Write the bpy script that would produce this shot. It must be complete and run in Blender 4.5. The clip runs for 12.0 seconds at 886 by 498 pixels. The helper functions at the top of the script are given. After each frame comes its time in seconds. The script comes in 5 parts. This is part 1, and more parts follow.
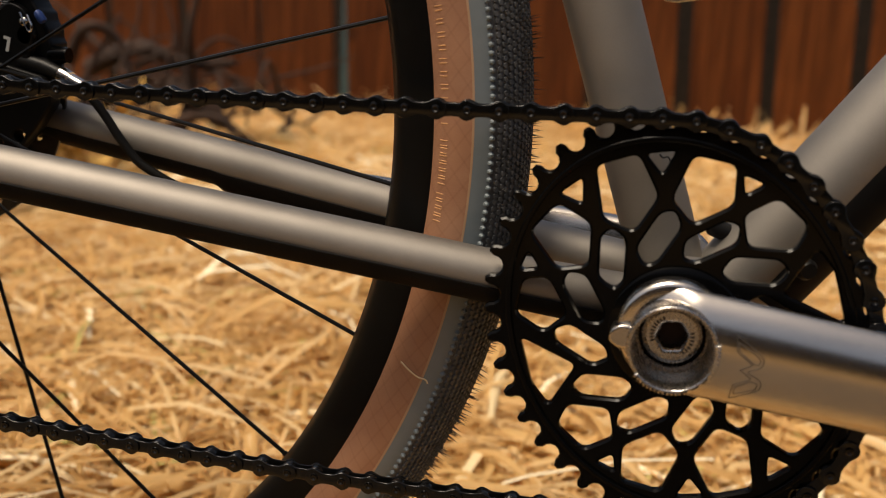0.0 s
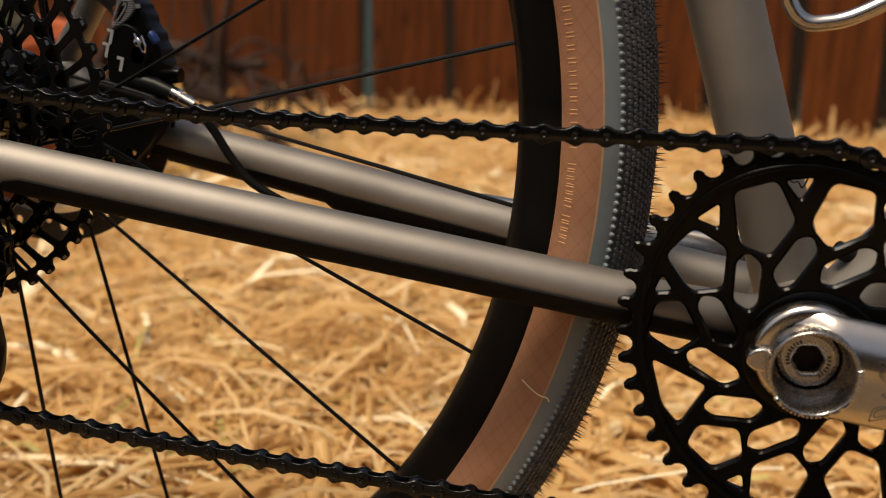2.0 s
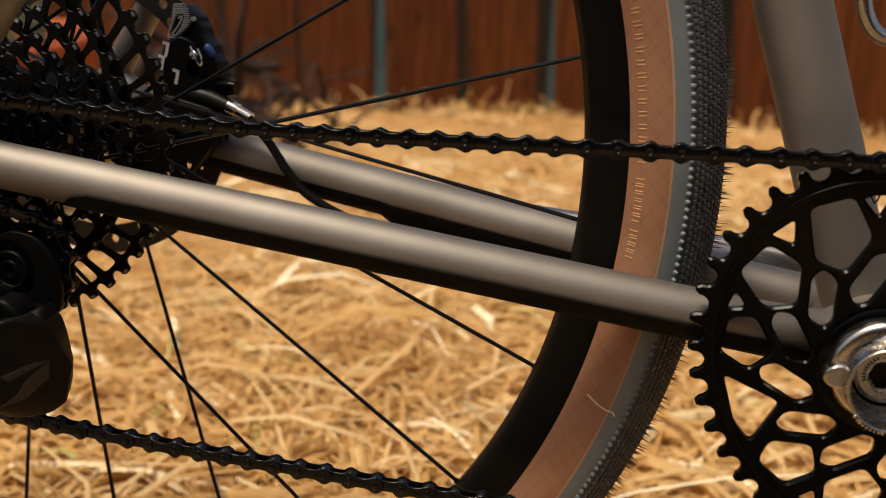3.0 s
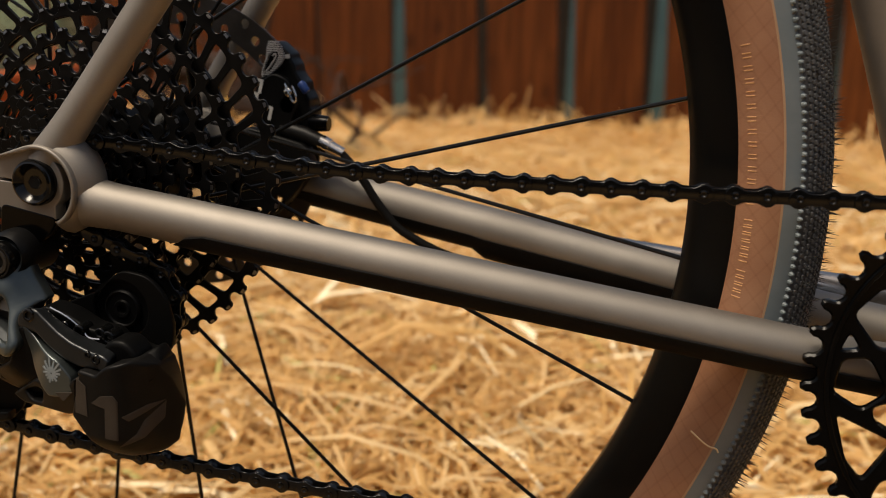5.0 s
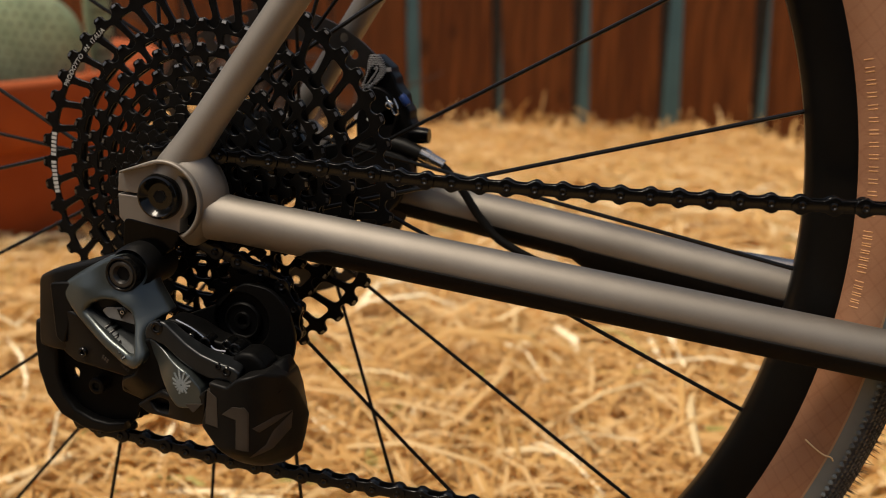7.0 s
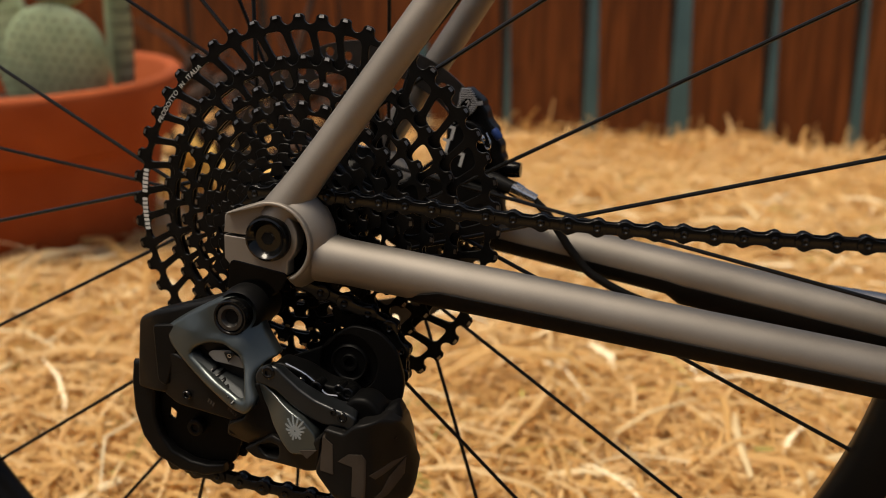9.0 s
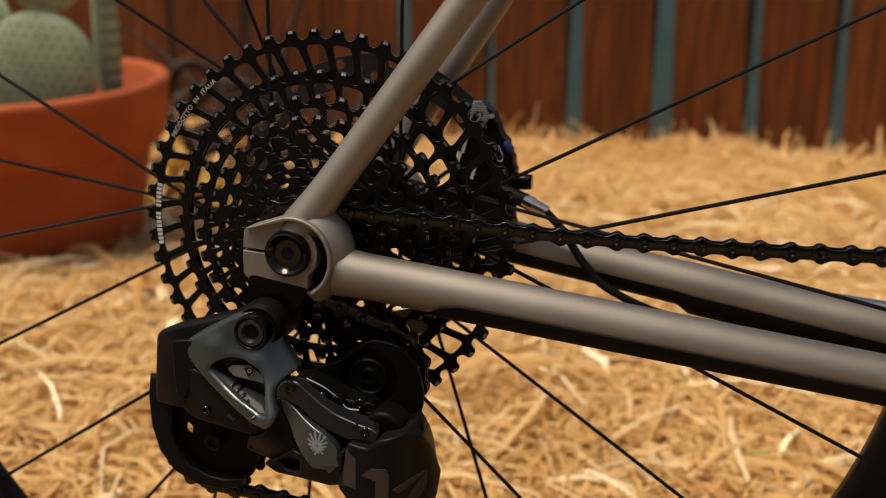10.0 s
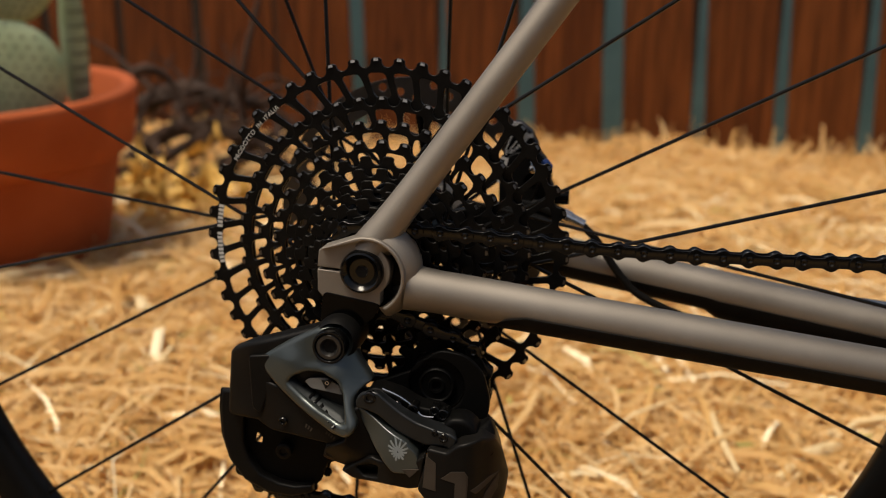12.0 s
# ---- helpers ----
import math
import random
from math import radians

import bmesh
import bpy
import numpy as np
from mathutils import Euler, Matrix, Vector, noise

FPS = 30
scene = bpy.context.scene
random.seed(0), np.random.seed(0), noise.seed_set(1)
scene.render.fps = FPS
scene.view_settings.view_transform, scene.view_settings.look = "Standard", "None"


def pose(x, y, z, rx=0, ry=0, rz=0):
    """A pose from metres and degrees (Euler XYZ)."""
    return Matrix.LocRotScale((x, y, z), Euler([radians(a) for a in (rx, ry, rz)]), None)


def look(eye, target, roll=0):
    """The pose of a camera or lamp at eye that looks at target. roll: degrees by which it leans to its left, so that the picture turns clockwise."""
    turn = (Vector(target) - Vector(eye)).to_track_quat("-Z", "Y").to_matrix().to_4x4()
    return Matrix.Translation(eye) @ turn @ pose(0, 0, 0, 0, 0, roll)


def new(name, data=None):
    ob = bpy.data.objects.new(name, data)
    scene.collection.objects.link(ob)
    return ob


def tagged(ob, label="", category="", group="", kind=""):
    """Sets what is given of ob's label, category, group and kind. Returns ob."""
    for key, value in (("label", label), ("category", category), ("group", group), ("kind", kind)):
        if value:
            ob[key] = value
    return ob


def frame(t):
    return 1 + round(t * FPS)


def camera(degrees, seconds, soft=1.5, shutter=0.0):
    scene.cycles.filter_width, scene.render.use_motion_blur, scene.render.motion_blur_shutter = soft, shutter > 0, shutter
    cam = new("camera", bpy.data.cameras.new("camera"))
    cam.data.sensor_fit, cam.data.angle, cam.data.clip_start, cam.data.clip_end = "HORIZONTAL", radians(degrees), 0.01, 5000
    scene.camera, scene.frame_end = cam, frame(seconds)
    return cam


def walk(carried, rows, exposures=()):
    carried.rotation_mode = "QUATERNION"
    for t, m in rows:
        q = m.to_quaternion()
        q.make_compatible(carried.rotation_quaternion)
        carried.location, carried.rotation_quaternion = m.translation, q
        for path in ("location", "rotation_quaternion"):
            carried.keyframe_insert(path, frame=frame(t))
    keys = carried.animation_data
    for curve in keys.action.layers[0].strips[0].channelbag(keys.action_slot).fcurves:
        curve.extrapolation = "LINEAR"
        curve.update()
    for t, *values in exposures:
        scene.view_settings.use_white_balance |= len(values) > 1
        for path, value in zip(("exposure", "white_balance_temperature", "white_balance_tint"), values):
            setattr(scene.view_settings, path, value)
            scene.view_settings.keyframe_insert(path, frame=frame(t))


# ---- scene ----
EXPOSURES = [(0.0, 0.10, 7300, 11), (3.0, 0.10, 7300, 11), (5.0, 0.09, 7250, 10), (12.0, 0.09, 7250, 10)]
cam = camera(49.77, 12.0, 1.0)
ROWS = [
    (0.0, 0.4211, -0.4315, 0.3956, 76.16, -2.54, 13.14),
    (0.5, 0.4039, -0.4409, 0.3984, 76.10, -2.61, 13.34),
    (1.0, 0.3915, -0.4453, 0.4010, 76.07, -2.61, 13.53),
    (1.5, 0.3822, -0.4471, 0.4039, 75.98, -2.48, 13.80),
    (2.0, 0.3714, -0.4487, 0.4059, 75.97, -2.45, 13.91),
    (2.5, 0.3573, -0.4506, 0.4084, 75.89, -2.36, 14.02),
    (3.0, 0.3436, -0.4532, 0.4121, 75.85, -2.24, 14.26),
    (5.0, 0.2988, -0.4670, 0.4287, 76.02, -1.95, 14.77),
    (5.5, 0.2860, -0.4711, 0.4297, 76.08, -1.88, 14.78),
    (6.0, 0.2721, -0.4764, 0.4314, 76.05, -1.84, 14.80),
    (6.5, 0.2579, -0.4821, 0.4301, 76.26, -1.84, 14.76),
    (7.0, 0.2457, -0.4861, 0.4324, 76.22, -1.73, 14.86),
    (7.5, 0.2325, -0.4889, 0.4359, 76.27, -1.65, 14.89),
    (9.5, 0.1790, -0.4923, 0.4498, 76.56, -1.53, 14.14),
    (10.0, 0.1721, -0.4965, 0.4522, 76.66, -1.51, 13.37),
    (10.5, 0.1651, -0.5019, 0.4545, 76.70, -1.43, 12.59),
    (11.0, 0.1533, -0.5124, 0.4556, 76.66, -1.42, 11.79),
    (11.5, 0.1366, -0.5242, 0.4589, 76.68, -1.31, 10.96),
    (12.0, 0.1178, -0.5365, 0.4662, 76.70, -1.33, 9.77),
]
walk(cam, [(t, pose(x, y, z, rx, ry, rz)) for t, x, y, z, rx, ry, rz in ROWS], EXPOSURES)
cam.data.dof.use_dof = True
cam.data.dof.focus_distance = 0.455
cam.data.dof.aperture_fstop = 8.0

# ---- light: open shade under a bright sky, soft sun from above ----
world = bpy.data.worlds.new("sky")
scene.world = world
world.use_nodes = True
_n = world.node_tree.nodes
_sky = _n.new("ShaderNodeTexSky")
_sky.sky_type, _sky.sun_disc = "NISHITA", False
_sky.dust_density, _sky.ozone_density = 4.0, 0.6
_sky.sun_elevation, _sky.sun_rotation = radians(68.1), radians(228)
world.node_tree.links.new(_sky.outputs[0], _n["Background"].inputs[0])
_n["Background"].inputs[1].default_value = 0.105
SUN = new("sun", bpy.data.lights.new("sun", "SUN"))
SUN.data.energy, SUN.data.angle, SUN.data.color = 3.4, radians(22), (1.0, 0.93, 0.82)
SUN.matrix_world = look((-0.90, -0.80, 3.0), (0, 0, 0))

# ---- small builders ----
def V(x, y, z):
    return Vector((x, y, z))


def part(name, data, material, parent=None, label=""):
    """Links a bmesh or a mesh as one object under a thing or a part."""
    me = data
    if isinstance(data, bmesh.types.BMesh):
        me = bpy.data.meshes.new(name)
        data.to_mesh(me)
        data.free()
    me.name = name
    if material is not None and not me.materials:
        me.materials.append(material)
    ob = new(name, me)
    if parent is not None:
        ob.parent = parent
    if label:
        ob["label"] = label
    return ob


def smooth(me, angle=40):
    me.shade_smooth()
    me.set_sharp_from_angle(angle=radians(angle))
    return me


def to_mesh(bm, angle=40):
    me = bpy.data.meshes.new("m")
    bm.to_mesh(me)
    bm.free()
    return smooth(me, angle)


def tube(points, radii, seg=20, caps=True, squash=1.0):
    """A round bar swept along points; radii one number or one a point."""
    bm = bmesh.new()
    pts = [Vector(p) for p in points]
    if not isinstance(radii, (list, tuple)):
        radii = [radii] * len(pts)
    rings, ref = [], None
    for i, p in enumerate(pts):
        d = (pts[min(i + 1, len(pts) - 1)] - pts[max(i - 1, 0)]).normalized()
        if ref is None:
            ref = d.cross(Vector((0, 0, 1)) if abs(d.z) < 0.9 else Vector((0, 1, 0))).normalized()
        ref = (ref - d * ref.dot(d)).normalized()
        up = d.cross(ref)
        rings.append([bm.verts.new(p + (ref * math.cos(a) + up * math.sin(a) * squash) * radii[i])
                      for a in (2 * math.pi * k / seg for k in range(seg))])
    for a, b in zip(rings, rings[1:]):
        for k in range(seg):
            bm.faces.new((a[k], a[(k + 1) % seg], b[(k + 1) % seg], b[k]))
    if caps:
        bm.faces.new(rings[0][::-1])
        bm.faces.new(rings[-1])
    bmesh.ops.recalc_face_normals(bm, faces=bm.faces)
    return bm


def bend(points, n=24):
    """A smooth curve through the given points."""
    p = [Vector(q) for q in points]
    p = [2 * p[0] - p[1]] + p + [2 * p[-1] - p[-2]]
    out = []
    for i in range(1, len(p) - 2):
        for k in range(n):
            t = k / n
            a, b, c, d = p[i - 1:i + 3]
            out.append(0.5 * (2 * b + (c - a) * t + (2 * a - 5 * b + 4 * c - d) * t * t + (3 * b - a - 3 * c + d) * t ** 3))
    return out + [p[-2]]


def rounded(poly, r, n=4):
    """The polygon with its corners rounded by r."""
    out, p = [], [Vector((*q[:2], 0)) for q in poly]
    for i, b in enumerate(p):
        a, c = p[i - 1], p[(i + 1) % len(p)]
        u, w = (a - b), (c - b)
        k = min(r, 0.45 * u.length, 0.45 * w.length)
        s, e = b + u.normalized() * k, b + w.normalized() * k
        for j in range(n + 1):
            t = j / n
            q = s * (1 - t) ** 2 + 2 * b * t * (1 - t) + e * t * t
            out.append((q.x, q.y))
    return out


def circle(cx, cy, r, n=24):
    return [(cx + r * math.cos(2 * math.pi * k / n), cy + r * math.sin(2 * math.pi * k / n)) for k in range(n)]


SIDE = Matrix(((1, 0, 0, 0), (0, 0, -1, 0), (0, 1, 0, 0), (0, 0, 0, 1)))


def plate(loops, thick, bevel=0.0003, y=0.0, res=1, angle=35):
    """A plate in the bicycle's side plane, centred at depth y; the first loop is its outline, the rest are holes."""
    cu = bpy.data.curves.new("c", "CURVE")
    cu.dimensions, cu.fill_mode = "2D", "BOTH"
    cu.extrude, cu.bevel_depth, cu.bevel_resolution, cu.offset = max(thick / 2 - bevel, 0.00001), bevel, res, -bevel
    for loop in loops:
        s = cu.splines.new("POLY")
        s.points.add(len(loop) - 1)
        for pt, q in zip(s.points, loop):
            pt.co = (q[0], q[1], 0, 1)
        s.use_cyclic_u = True
    ob = bpy.data.objects.new("c", cu)
    me = bpy.data.meshes.new_from_object(ob)
    bpy.data.objects.remove(ob)
    bpy.data.curves.remove(cu)
    me.materials.clear()
    me.transform(Matrix.Translation((0, y, 0)) @ SIDE)
    bm = bmesh.new()
    bm.from_mesh(me)
    bmesh.ops.remove_doubles(bm, verts=bm.verts, dist=2e-6)
    lim = radians(angle)
    for f in bm.faces:
        f.smooth = True
    for e in bm.edges:
        flat = [abs(f.normal.y) > 0.9995 for f in e.link_faces]
        e.smooth = len(flat) == 2 and flat[0] == flat[1] and e.calc_face_angle(0) < lim
    bm.to_mesh(me)
    bm.free()
    return me


def lathe(profile, centre, seg=48, a0=0.0, a1=2 * math.pi):
    """Turns (depth y, radius) about an axle parallel to y through centre (x, z)."""
    bm = bmesh.new()
    full = abs(a1 - a0 - 2 * math.pi) < 1e-6
    cols = []
    for k in range(seg if full else seg + 1):
        a = a0 + (a1 - a0) * k / seg
        cols.append([bm.verts.new((centre[0] + r * math.cos(a), y, centre[1] + r * math.sin(a))) for y, r in profile])
    m = len(profile)
    for k in range(seg):
        a, b = cols[k], cols[(k + 1) % len(cols)]
        for j in range(m - 1):
            bm.faces.new((a[j], b[j], b[j + 1], a[j + 1]))
    bmesh.ops.remove_doubles(bm, verts=bm.verts, dist=1e-6)
    bmesh.ops.recalc_face_normals(bm, faces=bm.faces)
    return bm


def box(bm, lo, hi, m=None):
    v = bmesh.ops.create_cube(bm, size=1)["verts"]
    lo, hi = Vector(lo), Vector(hi)
    for q in v:
        q.co = Vector([lo[i] + (q.co[i] + 0.5) * (hi[i] - lo[i]) for i in range(3)])
        if m is not None:
            q.co = m @ q.co
    return v


def block(lo, hi, bevel=0.001, m=None, seg=2):
    bm = bmesh.new()
    box(bm, lo, hi, m)
    bmesh.ops.bevel(bm, geom=bm.edges[:], offset=bevel, segments=seg, affect="EDGES", profile=0.6)
    return bm


def joined(meshes):
    bm = bmesh.new()
    for me in meshes:
        if isinstance(me, bmesh.types.BMesh):
            t = bpy.data.meshes.new("t")
            me.to_mesh(t)
            me.free()
            me = t
        bm.from_mesh(me)
    return bm


def thing(name, at=(0, 0, 0)):
    ob = new(name)
    ob.location = at
    ob.empty_display_size = 0.05
    return ob


# ---- materials ----
def mat(name, dark, light, rough=0.5, metal=0.0, scale=60.0, bump=0.0, bscale=400.0, rvar=0.1, stretch=(1, 1, 1), spec=0.5, coat=0.0, island=False, objrand=0.0):
    m = bpy.data.materials.new(name)
    m.use_nodes = True
    nt = m.node_tree
    N, L = nt.nodes, nt.links
    b = N["Principled BSDF"]
    tc = N.new("ShaderNodeTexCoord")
    mp = N.new("ShaderNodeMapping")
    mp.inputs["Scale"].default_value = stretch
    L.new(tc.outputs["Object"], mp.inputs[0])
    big = N.new("ShaderNodeTexNoise")
    big.inputs["Scale"].default_value, big.inputs["Detail"].default_value = scale, 6
    L.new(mp.outputs[0], big.inputs["Vector"])
    ramp = N.new("ShaderNodeValToRGB")
    ramp.color_ramp.elements[0].position, ramp.color_ramp.elements[1].position = 0.3, 0.7
    ramp.color_ramp.elements[0].color, ramp.color_ramp.elements[1].color = (*dark, 1), (*light, 1)
    if island:
        g = N.new("ShaderNodeNewGeometry")
        mx = N.new("ShaderNodeMath")
        mx.operation = "MULTIPLY_ADD"
        mx.inputs[1].default_value = 0.35
        L.new(big.outputs["Fac"], mx.inputs[0])
        sc = N.new("ShaderNodeMath")
        sc.operation = "MULTIPLY"
        sc.inputs[1].default_value = 0.65
        L.new(g.outputs["Random Per Island"], sc.inputs[0])
        L.new(sc.outputs[0], mx.inputs[2])
        L.new(mx.outputs[0], ramp.inputs[0])
    elif objrand:
        o = N.new("ShaderNodeObjectInfo")
        mx = N.new("ShaderNodeMath")
        mx.operation = "MULTIPLY_ADD"
        mx.inputs[1].default_value = objrand
        L.new(o.outputs["Random"], mx.inputs[0])
        sc = N.new("ShaderNodeMath")
        sc.operation = "MULTIPLY_ADD"
        sc.inputs[1].default_value, sc.inputs[2].default_value = 1.0, -objrand / 2
        L.new(big.outputs["Fac"], sc.inputs[0])
        L.new(sc.outputs[0], mx.inputs[2])
        L.new(mx.outputs[0], ramp.inputs[0])
    else:
        L.new(big.outputs["Fac"], ramp.inputs[0])
    L.new(ramp.outputs[0], b.inputs["Base Color"])
    fine = N.new("ShaderNodeTexNoise")
    fine.inputs["Scale"].default_value, fine.inputs["Detail"].default_value = bscale, 4
    L.new(mp.outputs[0], fine.inputs["Vector"])
    rr = N.new("ShaderNodeMapRange")
    rr.inputs["To Min"].default_value, rr.inputs["To Max"].default_value = max(rough - rvar, 0.02), min(rough + rvar, 1)
    L.new(fine.outputs["Fac"], rr.inputs[0])
    L.new(rr.outputs[0], b.inputs["Roughness"])
    if bump:
        bp = N.new("ShaderNodeBump")
        bp.inputs["Strength"].default_value, bp.inputs["Distance"].default_value = bump, 0.001
        L.new(fine.outputs["Fac"], bp.inputs["Height"])
        L.new(bp.outputs[0], b.inputs["Normal"])
    b.inputs["Metallic"].default_value = metal
    b.inputs["Specular IOR Level"].default_value = spec
    b.inputs["Coat Weight"].default_value = coat
    b.inputs["Coat Roughness"].default_value = 0.15
    return m


TITANIUM = mat("satin_titanium", (0.250, 0.226, 0.198), (0.306, 0.280, 0.248), 0.64, 1.0, 25, 0.02, 1500, 0.05)
POLISHED = mat("brushed_titanium", (0.45, 0.41, 0.36), (0.53, 0.49, 0.44), 0.23, 1.0, 12, 0.0, 300, 0.05, (1, 6, 6))
STEEL = mat("polished_steel", (0.55, 0.525, 0.49), (0.63, 0.60, 0.56), 0.18, 1.0, 40, 0.0, 900, 0.05)
ANODISED = mat("black_anodised_alloy", (0.0010, 0.0010, 0.0010), (0.0020, 0.0020, 0.0020), 0.13, 0.0, 80, 0.0, 900, 0.05, spec=0.09)
CHAINBLACK = mat("oiled_black_chain_steel", (0.0018, 0.0018, 0.0018), (0.0040, 0.0039, 0.0038), 0.14, 0.0, 160, 0.0, 900, 0.07, spec=0.28)
COGBLACK = mat("matt_black_cassette_steel", (0.0032, 0.0031, 0.0030), (0.0060, 0.0058, 0.0057), 0.34, 0.0, 120, 0.0, 900, 0.08, spec=0.09)
CARBON = mat("satin_black_carbon", (0.0028, 0.0026, 0.0025), (0.0050, 0.0047, 0.0044), 0.34, 0.0, 30, 0.0, 700, 0.06, spec=0.1)
BLACKPAINT = mat("black_spoke_paint", (0.003, 0.003, 0.003), (0.006, 0.006, 0.006), 0.32, 0.0, 80, spec=0.2)
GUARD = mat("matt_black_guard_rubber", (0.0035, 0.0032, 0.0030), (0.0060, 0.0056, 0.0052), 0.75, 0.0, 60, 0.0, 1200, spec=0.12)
BLACKPLASTIC = mat("matt_black_plastic", (0.0025, 0.0025, 0.0025), (0.0050, 0.0048, 0.0046), 0.42, 0.0, 60, 0.0, 1800, spec=0.12)
PLASTIC = mat("dark_grey_plastic", (0.006, 0.0058, 0.0056), (0.010, 0.0096, 0.0092), 0.40, 0.0, 60, 0.0, 1800, spec=0.2)
SLATE = mat("slate_grey_anodised_alloy", (0.069, 0.080, 0.079), (0.079, 0.091, 0.089), 0.31, 0.75, 25, 0.0, 600, 0.03)
DARKSLATE = mat("dark_slate_alloy", (0.011, 0.0125, 0.0135), (0.018, 0.0195, 0.021), 0.32, 0.5, 60, 0.03, 1500, 0.06)
COVER = mat("matt_dark_brown_grey_cover", (0.0045, 0.0042, 0.0039), (0.0075, 0.0070, 0.0065), 0.40, 0.0, 60, 0.0, 1800, spec=0.10)
DEEPBLACK = mat("deep_black_nylon", (0.0016, 0.0016, 0.0016), (0.0032, 0.0031, 0.0030), 0.45, 0.0, 60, 0.0, 1800, spec=0.07)
TURNED = mat("turned_satin_steel", (0.36, 0.33, 0.30), (0.46, 0.43, 0.39), 0.27, 1.0, 30, 0.0, 900, 0.06)
MATTSLATE = mat("matt_slate_alloy", (0.020, 0.023, 0.0245), (0.027, 0.031, 0.0325), 0.55, 0.5, 60, 0.0, 900)
ROTOR = mat("dull_disc_steel", (0.060, 0.055, 0.050), (0.10, 0.092, 0.085), 0.40, 1.0, 60, 0.0, 900)
FIN = mat("bare_cast_alloy", (0.24, 0.24, 0.245), (0.33, 0.33, 0.335), 0.5)
BADGE = mat("dull_grey_plate", (0.13, 0.13, 0.125), (0.17, 0.17, 0.16), 0.5)
DARKBOLT = mat("dark_bolt_steel", (0.030, 0.029, 0.028), (0.045, 0.043, 0.041), 0.30, 0.6, 60, 0.0, 900, 0.06)
TIPGLINT = mat("tooth_tip_glint_steel", (0.10, 0.097, 0.093), (0.22, 0.212, 0.205), 0.35, 1.0, 300, 0.0, 900, 0.1)
PIN = mat("worn_pin_steel", (0.020, 0.0195, 0.019), (0.040, 0.039, 0.038), 0.32, 1.0, 400, 0.0, 900, 0.06)
MARK = mat("raised_orange_rubber", (0.46, 0.21, 0.075), (0.56, 0.29, 0.12), 0.5)
MISTPRINT = mat("misty_blue_print", (0.14, 0.165, 0.175), (0.20, 0.23, 0.24), 0.45)
PALE = mat("pale_grey_print", (0.42, 0.42, 0.41), (0.52, 0.52, 0.5), 0.5)
BROWNPRINT = mat("brown_grey_print", (0.034, 0.027, 0.021), (0.048, 0.039, 0.031), 0.55, spec=0.1)
DARKPRINT = mat("dark_etched_print", (0.05, 0.042, 0.035), (0.07, 0.06, 0.05), 0.5, 0.4)
BLUE = mat("blue_anodised_bleed_screw", (0.012, 0.036, 0.15), (0.02, 0.055, 0.21), 0.4, 0.2)
TREAD = mat("dark_grey_tread_rubber", (0.050, 0.051, 0.052), (0.09, 0.091, 0.092), 0.6, 0.0, 200, 0.2, 1500)
GREYRUB = mat("blue_grey_rubber", (0.125, 0.150, 0.158), (0.16, 0.186, 0.194), 0.55, 0.0, 60, 0.02, 900)
TERRACOTTA = mat("terracotta", (0.30, 0.062, 0.018), (0.38, 0.088, 0.027), 0.8, 0.0, 8, 0.15, 120, spec=0.2)
CACTUS = mat("dusty_green_cactus_skin", (0.19, 0.26, 0.15), (0.29, 0.36, 0.22), 0.65, 0.0, 18, 0.2, 200)
TEAL = mat("teal_painted_boards", (0.032, 0.078, 0.090), (0.056, 0.116, 0.128), 0.6, 0.0, 4, 0.1, 60)
TWIG = mat("dry_brown_wood", (0.016, 0.0072, 0.0036), (0.048, 0.022, 0.011), 0.9, 0.0, 20, 0.4, 150)
YELLOW = mat("dry_yellow_leaf", (0.50, 0.27, 0.045), (0.66, 0.42, 0.11), 0.7, 0.0, 20, 0.2, 100)


def straw_material():
    m = mat("golden_straw", (0.55, 0.315, 0.106), (0.85, 0.655, 0.365), 0.6, 0.0, 9, 0.15, 300, 0.1, island=True)
    ramp = [n for n in m.node_tree.nodes if n.type == "VALTORGB"][0].color_ramp
    ramp.elements[0].position, ramp.elements[1].position = 0.12, 0.85
    e = ramp.elements.new(0.5)
    e.color = (0.74, 0.475, 0.182, 1)
    N, L = m.node_tree.nodes, m.node_tree.links
    thin, both = N.new("ShaderNodeBsdfTranslucent"), N.new("ShaderNodeMixShader")
    src = [n for n in N if n.type == "VALTORGB"][0]
    L.new(src.outputs[0], thin.inputs["Color"])
    both.inputs[0].default_value = 0.45
    L.new(N["Principled BSDF"].outputs[0], both.inputs[1])
    L.new(thin.outputs[0], both.inputs[2])
    L.new(both.outputs[0], N["Material Output"].inputs["Surface"])
    return m


